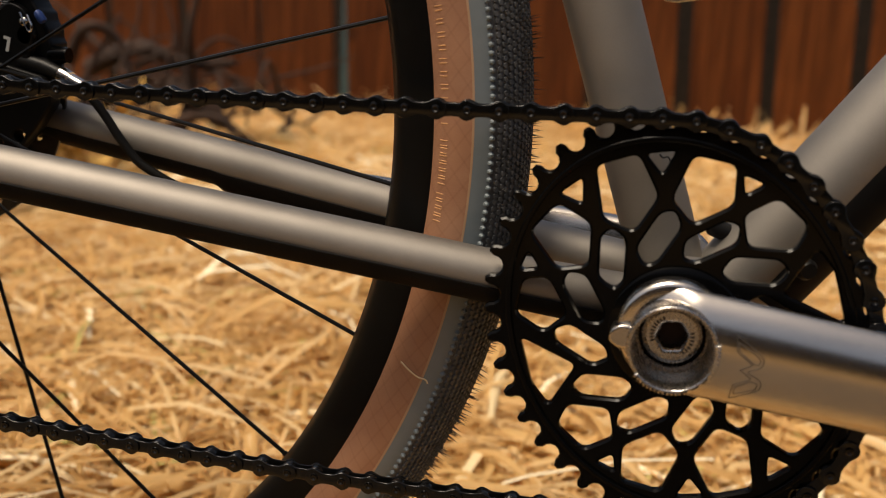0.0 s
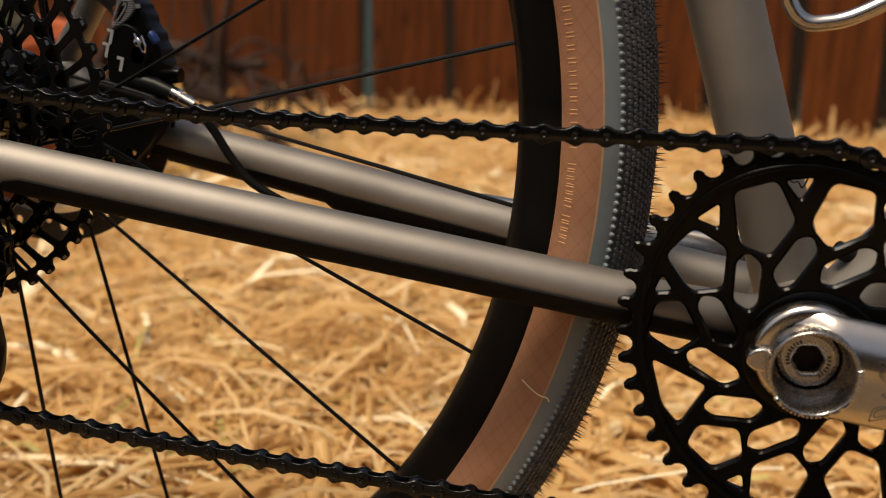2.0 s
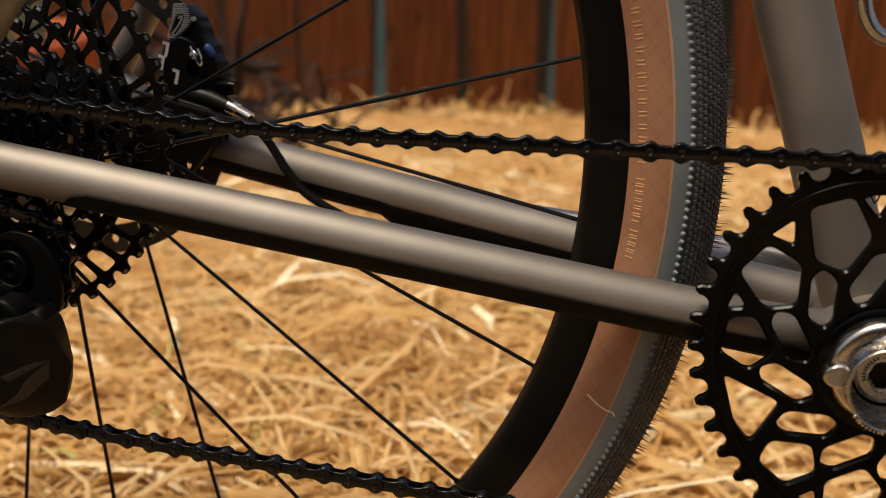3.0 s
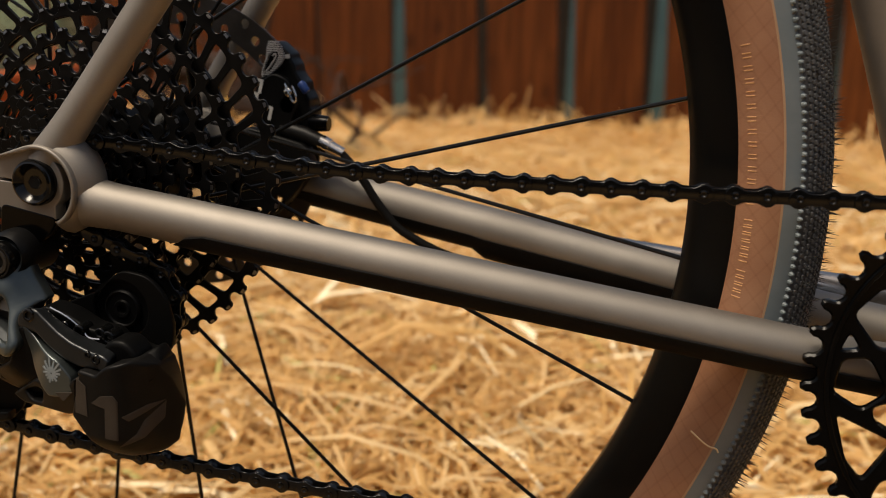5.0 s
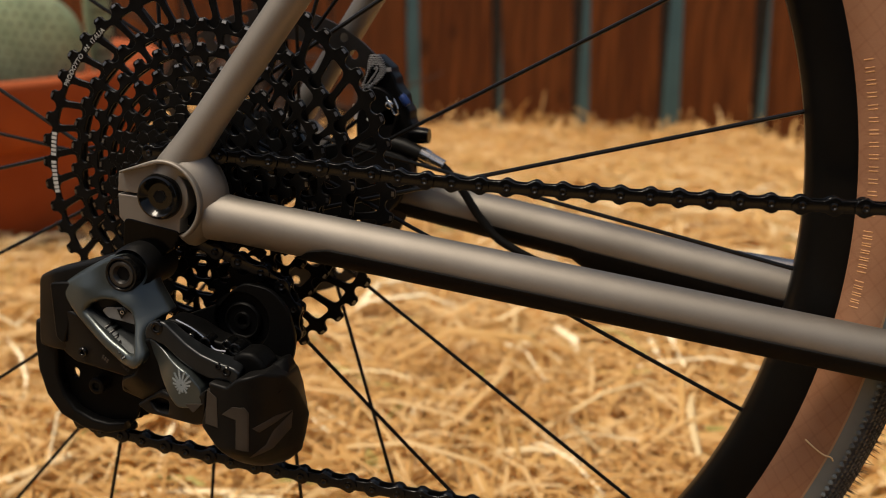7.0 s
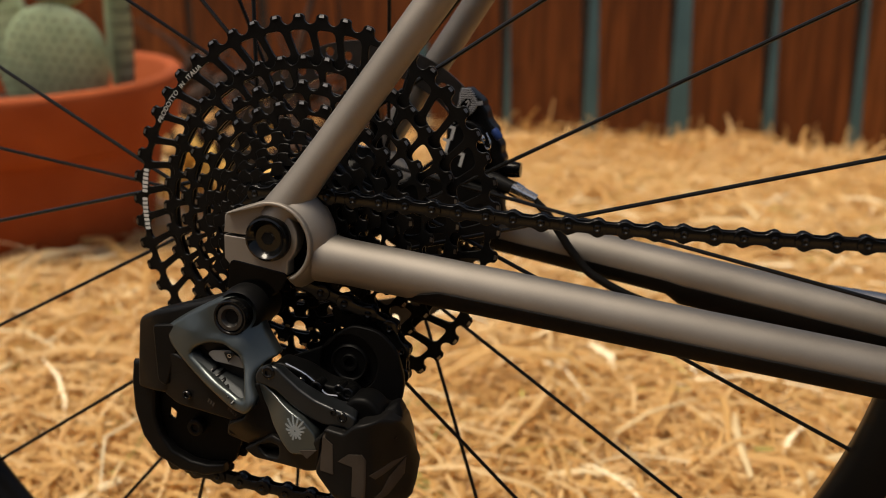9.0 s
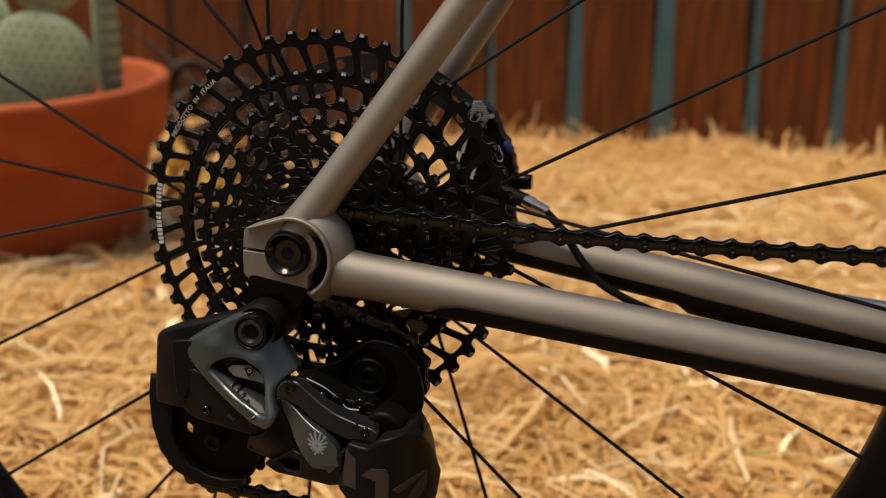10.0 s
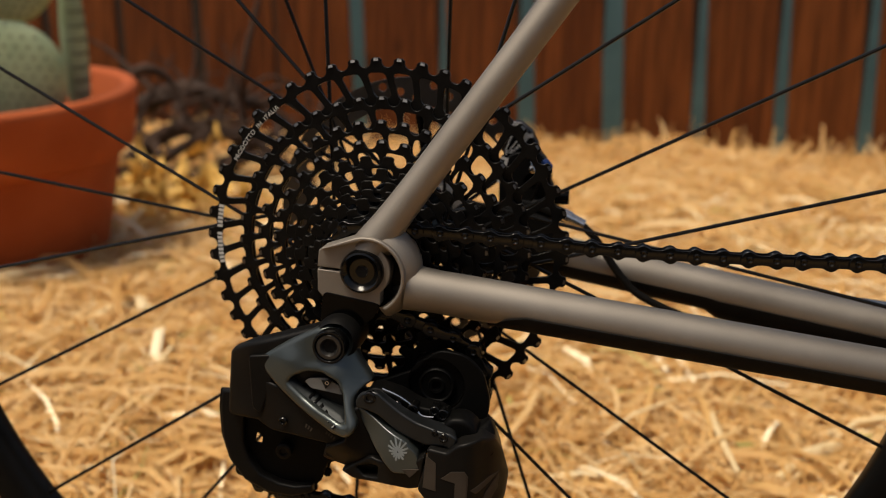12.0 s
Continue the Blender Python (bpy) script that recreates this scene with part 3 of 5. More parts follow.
def build_frame():
    for s in (-1, 1):
        a, b = (V(0.0220, -0.0719, 0.3340), V(0.372, -0.0322, 0.2838)) if s < 0 else (V(0.0220, 0.0719, 0.3328), V(0.372, 0.0322, 0.2852))
        slim = 0.0012 if s < 0 else 0.0
        pts = [a + (b - a) * t for t in (0, 0.04, 0.12, 0.5, 1)] + [V(0.424, s * 0.0260, 0.2790)]
        stay = part("chainstay", to_mesh(tube(pts, [0.0134 - slim, 0.0124 - slim, 0.0125 - slim, 0.0126 - slim, 0.0123 - slim, 0.0120 - slim], 32)), TITANIUM, BIKE)
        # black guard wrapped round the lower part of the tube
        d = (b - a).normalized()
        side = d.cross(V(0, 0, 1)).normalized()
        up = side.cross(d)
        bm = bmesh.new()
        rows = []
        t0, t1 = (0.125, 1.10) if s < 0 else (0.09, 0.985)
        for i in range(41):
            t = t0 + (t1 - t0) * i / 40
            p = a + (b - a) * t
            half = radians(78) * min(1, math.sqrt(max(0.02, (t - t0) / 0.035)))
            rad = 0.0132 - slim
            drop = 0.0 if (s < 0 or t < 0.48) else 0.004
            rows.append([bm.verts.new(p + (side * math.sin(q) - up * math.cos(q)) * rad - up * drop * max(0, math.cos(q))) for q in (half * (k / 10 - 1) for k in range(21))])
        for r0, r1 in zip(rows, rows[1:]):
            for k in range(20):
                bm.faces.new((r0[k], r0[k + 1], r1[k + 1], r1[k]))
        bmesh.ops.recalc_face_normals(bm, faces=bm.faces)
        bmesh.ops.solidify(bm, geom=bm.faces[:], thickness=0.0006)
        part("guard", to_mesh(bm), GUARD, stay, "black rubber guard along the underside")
        c, e = (V(0.0089, -0.0745, 0.3612), V(0.3134, -0.044, 0.7885)) if s < 0 else (V(0.0010, 0.0745, 0.3612), V(0.2850, 0.044, 0.7885))
        part("seatstay", to_mesh(tube([c + (e - c) * t for t in (-0.022, -0.010, 0, 0.012, 0.03, 0.06, 0.5, 1)], [0.0104, 0.0101, 0.0096, 0.0090, 0.0085, 0.0081, 0.0078, 0.0075], 32)), TITANIUM, BIKE)
    part("seat_tube", to_mesh(tube([V(BB[0], 0, BB[1]), V(BB[0] - 0.1485, 0, BB[1] + 0.435), V(BB[0] - 0.19, 0, BB[1] + 0.556)], 0.0162, 36)), TITANIUM, BIKE)
    part("down_tube", to_mesh(tube([V(0.4530, 0, 0.2748), V(0.8942, 0, 0.8925)], 0.0205, 40)), TITANIUM, BIKE)
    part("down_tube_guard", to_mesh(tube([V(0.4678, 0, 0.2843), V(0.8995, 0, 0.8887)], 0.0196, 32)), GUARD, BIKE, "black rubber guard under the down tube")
    part("bottom_bracket_shell", to_mesh(lathe([(-0.034, 0.0), (-0.034, 0.0215), (-0.0325, 0.0232), (0.0325, 0.0232), (0.034, 0.0215), (0.034, 0.0)], BB, 48)), TITANIUM, BIKE)
    part("cable_port", to_mesh(tube([V(0.4800, -0.012, 0.3000), V(0.4855, -0.024, 0.2992), V(0.4862, -0.026, 0.2991)], [0.0046, 0.0046, 0.0034], 16)), PLASTIC, BIKE, "black rubber cable port")
    part("cable_port", to_mesh(tube([V(0.4458, -0.0070, 0.3112), V(0.4465, -0.0070, 0.3108), V(0.4590, -0.0020, 0.3055)], [0.0030, 0.0040, 0.0044], 16)), PLASTIC, BIKE, "black rubber cable port")
    slit = bend([V(0.4214, -0.0172, 0.3418), V(0.4230, -0.0176, 0.3405), V(0.4250, -0.0178, 0.3410), V(0.4268, -0.0176, 0.3385), V(0.4280, -0.0170, 0.3400), V(0.4291, -0.0162, 0.3429)], 6)
    part("cable_port", to_mesh(tube(slit, 0.0004, 6)), PLASTIC, BIKE, "thin dark slit of a cable port")


def arc(cx, cz, r, a0, a1, n=16):
    return [(cx + r * math.cos(radians(a0 + (a1 - a0) * k / n)), cz + r * math.sin(radians(a0 + (a1 - a0) * k / n))) for k in range(n + 1)]


def build_dropout(s):
    """A hooded dropout with a pinch slot; s is the side."""
    y = s * 0.079
    cx, cz = 0.0015, 0.3437
    hx, hz, hr = 0.0035, 0.3415, 0.0202
    body = arc(cx, cz, 0.0142, 84, -50, 18) + [(0.0106, 0.3262), (0.0096, 0.3250), (-0.0195, 0.3288), (-0.0222, 0.3318), (-0.0222, 0.3432), (-0.0100, 0.3424), (-0.0100, 0.3438), (-0.0222, 0.3446), (-0.0215, 0.3530), (-0.0190, 0.3548), (-0.0030, 0.3596)]
    drop = part("dropout", plate([body], 0.0085, 0.0006, y, 2), TITANIUM, BIKE, "bead-blasted titanium dropout")
    ridge = [(-0.0192, 0.3549)] + arc(hx, hz, hr, 108, -58, 30) + arc(hx, hz, hr - 0.0019, -60, 96, 30) + [(-0.0010, 0.3588), (-0.0190, 0.3538)]
    part("hood", plate([ridge], 0.0140, 0.0007, y + s * 0.0006, 2), TITANIUM, drop)
    part("socket", to_mesh(lathe([(s * 0.0640, 0.0), (s * 0.0640, 0.0225), (s * 0.0680, 0.0262), (s * 0.0735, 0.0266), (s * 0.0790, 0.0245), (s * 0.0830, 0.0208), (s * 0.0840, 0.0185)], (hx, hz + 0.0010), 48, radians(-68), radians(78)), 70), TITANIUM, drop)
    if s < 0:
        rim = [(-0.0825, 0.0), (-0.0825, 0.0030), (-0.0845, 0.0032), (-0.0845, 0.0064), (-0.0850, 0.0068), (-0.0872, 0.0084), (-0.0880, 0.0094), (-0.0876, 0.0103), (-0.0864, 0.0110), (-0.0846, 0.0113), (-0.0800, 0.0113)]
        bolt = part("thru_axle", to_mesh(lathe(rim, (0.0014, 0.3437), 48), 30), CHAINBLACK, BIKE, "glossy black thru-axle end")
        part("hex_socket", to_mesh(lathe([(-0.0852, 0.0), (-0.0852, 0.0033)], (0.0014, 0.3437), 6)), GUARD, bolt)
        hang = rounded([(-0.0195, 0.332), (0.012, 0.327), (0.006, 0.317), (-0.004, 0.311), (-0.018, 0.306), (-0.021, 0.316)], 0.004)
        part("hanger", plate([hang], 0.007, 0.0008, -0.080), ANODISED, BIKE, "black derailleur hanger")


WHEEL = thing("rear_wheel", (0, 0, 0))
WHEEL.parent = BIKE
WHEEL["label"] = "rear wheel with a black rim and a tan-sided tyre"


TY = (AX[0], AX[1] - 0.005)      # centre of the rim and tyre


def casing(u):
    """The tyre's section: u in -1..1 from bead to bead gives (y, radius)."""
    a = u * radians(138)
    return 0.0225 * math.sin(a), 0.3395 + 0.0235 * math.cos(a)


def build_wheel():
    rim = [(-0.0142, 0.3252), (-0.0150, 0.3236), (-0.0152, 0.3190), (-0.0135, 0.3105), (-0.0100, 0.3042), (-0.0045, 0.3005), (0.0045, 0.3005), (0.0100, 0.3042), (0.0135, 0.3085), (0.0152, 0.3170), (0.0150, 0.3245), (0.0142, 0.3262), (0.0115, 0.3262), (0.0105, 0.317), (-0.0105, 0.317), (-0.0115, 0.3262), (-0.0142, 0.3262)]
    part("rim", to_mesh(lathe(rim, TY, 240), 40), CARBON, WHEEL, "satin black carbon rim")

    def band(u0, u1, n, out=0.0):
        pts = []
        for k in range(n + 1):
            y, r = casing(u0 + (u1 - u0) * k / n)
            l = math.hypot(y, r - 0.3395)
            pts.append((y * (1 + out / l), 0.3395 + (r - 0.3395) * (1 + out / l)))
        return to_mesh(lathe(pts, TY, 240), 60)
    for s in (-1, 1):
        part("sidewall", band(s * 1.0, s * 0.617, 10), TAN, WHEEL, "tan woven tyre sidewall")
        part("rubber_edge", band(s * 0.626, s * 0.608, 3, 0.0003), GLUE, WHEEL)
        part("grey_band", band(s * 0.614, s * 0.455, 8, 0.0002), GREYRUB, WHEEL, "blue-grey rubber band beside the tread")
    part("tread_base", band(-0.465, 0.465, 20, 0.0004), TREAD, WHEEL)
    # knobs in staggered rows, with thin rubber hairs
    rng = random.Random(5)
    bm_v, bm_f = [], []

    def knob(ang, u, lx, wy, h, tip=0.7):
        y, r = casing(u)
        n = Vector((0, y, r - 0.3395)).normalized()
        t = Vector((1, 0, 0))
        w = n.cross(t)
        rot = Matrix.Rotation(-(ang - math.pi / 2), 3, "Y")
        b = len(bm_v)
        for k, hh in ((1.0, 0.0), (tip, h)):
            for i in range(6):
                q = math.pi / 3 * i
                p = Vector((0, y, r)) + t * (lx * k * math.cos(q)) + w * (wy * k * math.sin(q)) + n * (hh + 0.0003)
                p = rot @ p
                bm_v.append((p.x + TY[0], p.y, p.z + TY[1]))
        for i in range(6):
            bm_f.append((b + i, b + (i + 1) % 6, b + 6 + (i + 1) % 6, b + 6 + i))
        bm_f.append(tuple(b + 6 + i for i in range(6)))
    steps = 760
    for k in range(steps):
        a = 2 * math.pi * k / steps
        for j in range(-9, 10):
            off = 0.5 if j % 2 else 0.0
            knob(a + off * 2 * math.pi / steps, j * 0.0460, 0.00150, 0.00112, 0.0011, 0.80)
    me = bpy.data.meshes.new("tread")
    me.from_pydata(bm_v, [], bm_f)
    ob = part("tread", me, TREAD, WHEEL, "close rows of small dark rubber knobs")
    ob["kind"] = "stuff"
    bm_v, bm_f = [], []
    for k in range(600):
        for sd in (-1, 1):
            knob(2 * math.pi * k / 600, sd * 0.470, 0.0014, 0.0016, 0.0017, 0.35)
    me = bpy.data.meshes.new("shoulder_tread")
    me.from_pydata(bm_v, [], bm_f)
    ob = part("shoulder_tread", me, GREYRUB, WHEEL, "row of pointed grey knobs along the tread edge")
    ob["kind"] = "stuff"
    hv, hf = [], []
    for k in range(3600):
        a, u = rng.uniform(0, 2 * math.pi), rng.choice((-0.36, -0.2, -0.08, 0.0, 0.1, 0.36)) + rng.uniform(-0.015, 0.015)
        y, r = casing(u)
        n = Vector((0, y, r - 0.3395)).normalized()
        rot = Matrix.Rotation(-(a - math.pi / 2), 3, "Y")
        h = rng.uniform(0.0040, 0.0080)
        b = len(hv)
        for i in range(3):
            q = 2 * math.pi * i / 3
            p = rot @ (Vector((0, y, r)) + Vector((0.00042 * math.cos(q), 0.00042 * math.sin(q), 0)))
            hv.append((p.x, p.y, p.z + TY[1]))
        p = rot @ (Vector((rng.uniform(-0.0012, 0.0012), y, r)) + n * h)
        hv.append((p.x, p.y, p.z + TY[1]))
        hf += [(b, b + 1, b + 3), (b + 1, b + 2, b + 3), (b + 2, b, b + 3)]
    me = bpy.data.meshes.new("moulding_hair")
    me.from_pydata(hv, [], hf)
    ob = part("moulding_hair", me, TREAD, WHEEL, "fine moulding hairs on the tread")
    ob["kind"] = "stuff"
    # moulded maker's marks on the sidewall as plain raised bars
    for first, count in ((13.6, 13), (0.0, 11)):
        for i in range(count):
            if (first, i) in ((0.0, 6),):
                continue
            a = radians(first - i * (0.98 if first > 1 else 0.60))
            wdt = radians(0.33 if first > 1 else 0.2)
            for da in (-wdt, wdt):
                b = bmesh.new()
                rows = []
                for u in (-0.905, -0.88, -0.855, -0.83):
                    yy, rr = casing(u)
                    l = math.hypot(yy, rr - 0.3395)
                    rows.append([])
                    for q, out in ((-0.0003, 0.00002), (-0.00018, 0.00016), (0.00018, 0.00016), (0.0003, 0.00002)):
                        y2, r2 = yy * (1 + out / l), 0.3395 + (rr - 0.3395) * (1 + out / l)
                        rows[-1].append(b.verts.new((r2 * math.cos(a + da + q / rr), y2, TY[1] + r2 * math.sin(a + da + q / rr))))
                for r0, r1 in zip(rows, rows[1:]):
                    for n in range(3):
                        b.faces.new((r0[n], r0[n + 1], r1[n + 1], r1[n]))
                bmesh.ops.recalc_face_normals(b, faces=b.faces)
                part("raised_mark", b, MARK, WHEEL)
    # spokes: two hub flanges, leading and trailing in turn
    for k in range(24):
        ang = radians(-5.8 + 15 * k)
        near = k % 2 == 1
        sign = 1 if k % 4 in (1, 2) else -1
        out = Vector((math.cos(ang), 0, math.sin(ang)))
        tan = Vector((-math.sin(ang), 0, math.cos(ang)))
        hub = V(AX[0], -0.0273 if near else 0.0361, AX[1]) - tan * sign * (0.028 if near else 0.0218) + out * 0.006
        end = V(AX[0], 0.0, AX[1] + 0.0007) + out * 0.3065
        spoke = part("spoke", to_mesh(tube([hub, hub + (end - hub) * 0.985, hub + (end - hub) * 0.986, end], [0.00112, 0.00112, 0.0016, 0.0016], 8)), BLACKPAINT, WHEEL)
    hub = [(-0.066, 0.0), (-0.066, 0.012), (-0.030, 0.0155), (-0.024, 0.029), (-0.0185, 0.0305), (-0.015, 0.022), (0.0, 0.018), (0.028, 0.021), (0.032, 0.0295), (0.0365, 0.0295), (0.040, 0.021), (0.066, 0.014), (0.066, 0.0)]
    part("hub", to_mesh(lathe(hub, AX, 48), 30), ANODISED, WHEEL, "black hub with two spoke flanges")
    # brake disc
    ring = [arc(0, AX[1], 0.0885, 0, 357.5, 143), arc(0, AX[1], 0.071, 0, 357.5, 100)]
    for k in range(48):
        a = 7.5 * k
        r = (0.075, 0.0795, 0.084)[k % 3]
        ring.append(circle(r * math.cos(radians(a)), AX[1] + r * math.sin(radians(a)), 0.0027, 10))
    part("brake_disc", plate(ring, 0.0018, 0.0002, 0.0565), ROTOR, WHEEL, "dark steel brake disc with drilled holes")
    for k in range(6):
        a = radians(60 * k)
        part("disc_arm", to_mesh(tube([V(0.020 * math.cos(a), 0.0565, AX[1] + 0.020 * math.sin(a)), V(0.073 * math.cos(a + 0.5), 0.0565, AX[1] + 0.073 * math.sin(a + 0.5))], 0.0035, 8, True, 0.4)), ANODISED, WHEEL)


# ---- cassette ----
def toothed(points, normals, tip, cut=0.00405, flat=0.08):
    """A toothed outline: a round gullet at every roller place, and flat tips between them."""
    out, n = [], len(points)
    for k in range(n):
        p, q = points[k], normals[k]
        t = (-q[1], q[0])
        for d in (-98, -70, -42, -14, 14, 42, 70, 98):
            u, w = math.sin(radians(d)) * cut, -math.cos(radians(d)) * cut
            out.append((p[0] + t[0] * u + q[0] * w, p[1] + t[1] * u + q[1] * w))
        a, b = points[k], points[(k + 1) % n]
        m, c = normals[k], normals[(k + 1) % n]
        for f in (0.5 - flat, 0.5 + flat):
            g = tip + 0.0004
            out.append((a[0] + (b[0] - a[0]) * f + (m[0] + (c[0] - m[0]) * f) * g, a[1] + (b[1] - a[1]) * f + (m[1] + (c[1] - m[1]) * f) * g))
    return out


def gear(n, cx, cz, tip=0.0027, phase=0.0, cut=0.00405, flat=0.08):
    """Outline of a sprocket with n teeth for half-inch chain."""
    rp = 0.0127 / 2 / math.sin(math.pi / n)
    ang = [2 * math.pi * k / n + phase for k in range(n)]
    return toothed([(cx + rp * math.cos(a), cz + rp * math.sin(a)) for a in ang], [(math.cos(a), math.sin(a)) for a in ang], tip, cut, flat)


TEETH = (10, 11, 13, 15, 17, 19, 22, 25, 29, 34, 40, 50)
COG_Y0, COG_STEP = -0.0692, 0.00348
CAX = AX


def slot(cx, cz, r0, r1, a, w0, w1, skew, rc):
    """A rounded slot between radii r0 and r1 about angle a, leaning by skew."""
    q = []
    for r, da in ((r0, -w0), (r0, w0), (r1, w1), (r1, -w1)):
        aa = a + da / r + (skew * (r - r0) / (r1 - r0) if r1 > r0 else 0)
        q.append((cx + r * math.cos(aa), cz + r * math.sin(aa)))
    return rounded(q, rc, 3)


def build_cassette():
    cas = thing("cassette")
    cas.parent = BIKE
    cas["label"] = "matt black wide-range cassette with drilled sprockets"
    for i, n in enumerate(TEETH):
        rp = 0.0127 / 2 / math.sin(math.pi / n)
        prev = 0.0127 / 2 / math.sin(math.pi / TEETH[i - 1]) if i else 0.012
        inner = max(prev - 0.0054, 0.0135)
        y = COG_Y0 + COG_STEP * i
        loops = [gear(n, *CAX, 0.0014, 0.37 * i, 0.0035, 0.12), circle(*CAX, inner, 72)]
        if i == 11:
            for k in range(41):
                loops.append(slot(*CAX, 0.0815, 0.0949, radians(90.3) + 2 * math.pi * k / 41, 0.0045, 0.0052, 0.048, 0.0030))
        elif i > 1:
            m = 30 if i == 10 else round(n * (0.80 if i > 8 else 0.74))
            r1, r0 = rp - 0.0050, max(rp - 0.0148, inner + 0.0011)
            half = min(math.pi * (r0 + r1) / 2 / m - 0.0010, 0.0060)
            for k in range(m):
                loops.append(slot(*CAX, r0, r1, 2 * math.pi * (k + 0.3 * (i % 3)) / m, half * 0.92, half, 0.03, 0.0033))
        cog = plate(loops, 0.0019, 0.00022, y, 0)
        reach = max(math.hypot(v.co.x - CAX[0], v.co.z - CAX[1]) for v in cog.vertices)
        sprocket = part("sprocket", cog, COGBLACK, cas)
        if i > 7:
            # paler steel bevels put on the outer tooth faces in place of sky glints
            bm = bmesh.new()
            for k in range(n):
                a = 2 * math.pi * (k + 0.5) / n + 0.37 * i
                e = (math.cos(a), math.sin(a))
                ring = []
                for side in (-1, 1):
                    for r, dy, half in ((reach - 0.0017, 0.0, 0.0013), (reach - 0.0017, 0.0006, 0.0013), (reach - 0.0002, 0.0, 0.0011)):
                        ring.append(bm.verts.new((CAX[0] + r * e[0] - side * half * e[1], y - 0.00090 - dy, CAX[1] + r * e[1] + side * half * e[0])))
                for f in ((0, 1, 2), (3, 5, 4), (0, 3, 4, 1), (1, 4, 5, 2), (2, 5, 3, 0)):
                    bm.faces.new([ring[j] for j in f])
            bmesh.ops.recalc_face_normals(bm, faces=bm.faces)
            part("tooth_glint", bm, TIPGLINT, sprocket, "pale bevels standing in for glints on the tooth tips")
    part("lockring", to_mesh(lathe([(-0.0715, 0.009), (-0.0720, 0.0125), (-0.0700, 0.0140), (-0.0680, 0.0140)], CAX, 40)), COGBLACK, cas)
    # readable print along the rim of the largest sprocket, and plain bars for the maker's name
    y = COG_Y0 + COG_STEP * 11 - 0.00125

    def write(text, mid, r, size):
        cu = bpy.data.curves.new("t", "FONT")
        cu.body, cu.size, cu.extrude, cu.align_x = text, size, 0.00005, "LEFT"
        cu.space_character, cu.space_word = 1.05, 2.2
        ob = bpy.data.objects.new("t", cu)
        me = bpy.data.meshes.new_from_object(ob)
        bpy.data.objects.remove(ob)
        bpy.data.curves.remove(cu)
        wide = max(v.co.x for v in me.vertices)
        for v in me.vertices:
            a = radians(mid) - (v.co.x - wide / 2) / r
            rr = r + v.co.y - size * 0.35
            v.co = (rr * math.cos(a), y - v.co.z, CAX[1] + rr * math.sin(a))
        me.materials.clear()
        return me
    part("print", write("PRODOTTO IN ITALIA", 140.6, 0.0957, 0.0036), PALE, cas, "small pale lettering")
    bars = bmesh.new()
    for k in range(15):
        if k == 8:
            continue
        a = radians(188.5 - k * 1.38 + 0.3)
        m = Matrix.Translation((0.0956 * math.cos(a), y, CAX[1] + 0.0956 * math.sin(a))) @ Matrix.Rotation(-a, 4, "Y")
        box(bars, (-0.0015, -0.00006, -0.0008), (0.0015, 0.00006, 0.0008), m)
    part("print", bars, PALE, cas, "row of small pale bars")


# ---- chainring and cranks ----
RING_PHASE = 0.070
RA, RB, RT = 0.0876, 0.0750, radians(24.4)      # an oval ring: long and short half axes and its lean


def oval(a):
    """Radius of the ring's pitch line at angle a from the crank axle."""
    b = a - RT
    return 1 / math.sqrt((math.cos(b) / RB) ** 2 + (math.sin(b) / RA) ** 2)


def oval_run(n):
    """n even steps of arc length round the oval: (angle list)."""
    ang = np.linspace(0, 2 * np.pi, 4001)
    p = np.array([(oval(a) * math.cos(a), oval(a) * math.sin(a)) for a in ang])
    s = np.r_[0, np.cumsum(np.hypot(*np.diff(p, axis=0).T))]
    return np.interp(np.linspace(0, s[-1], n, endpoint=False), s, ang), s[-1]


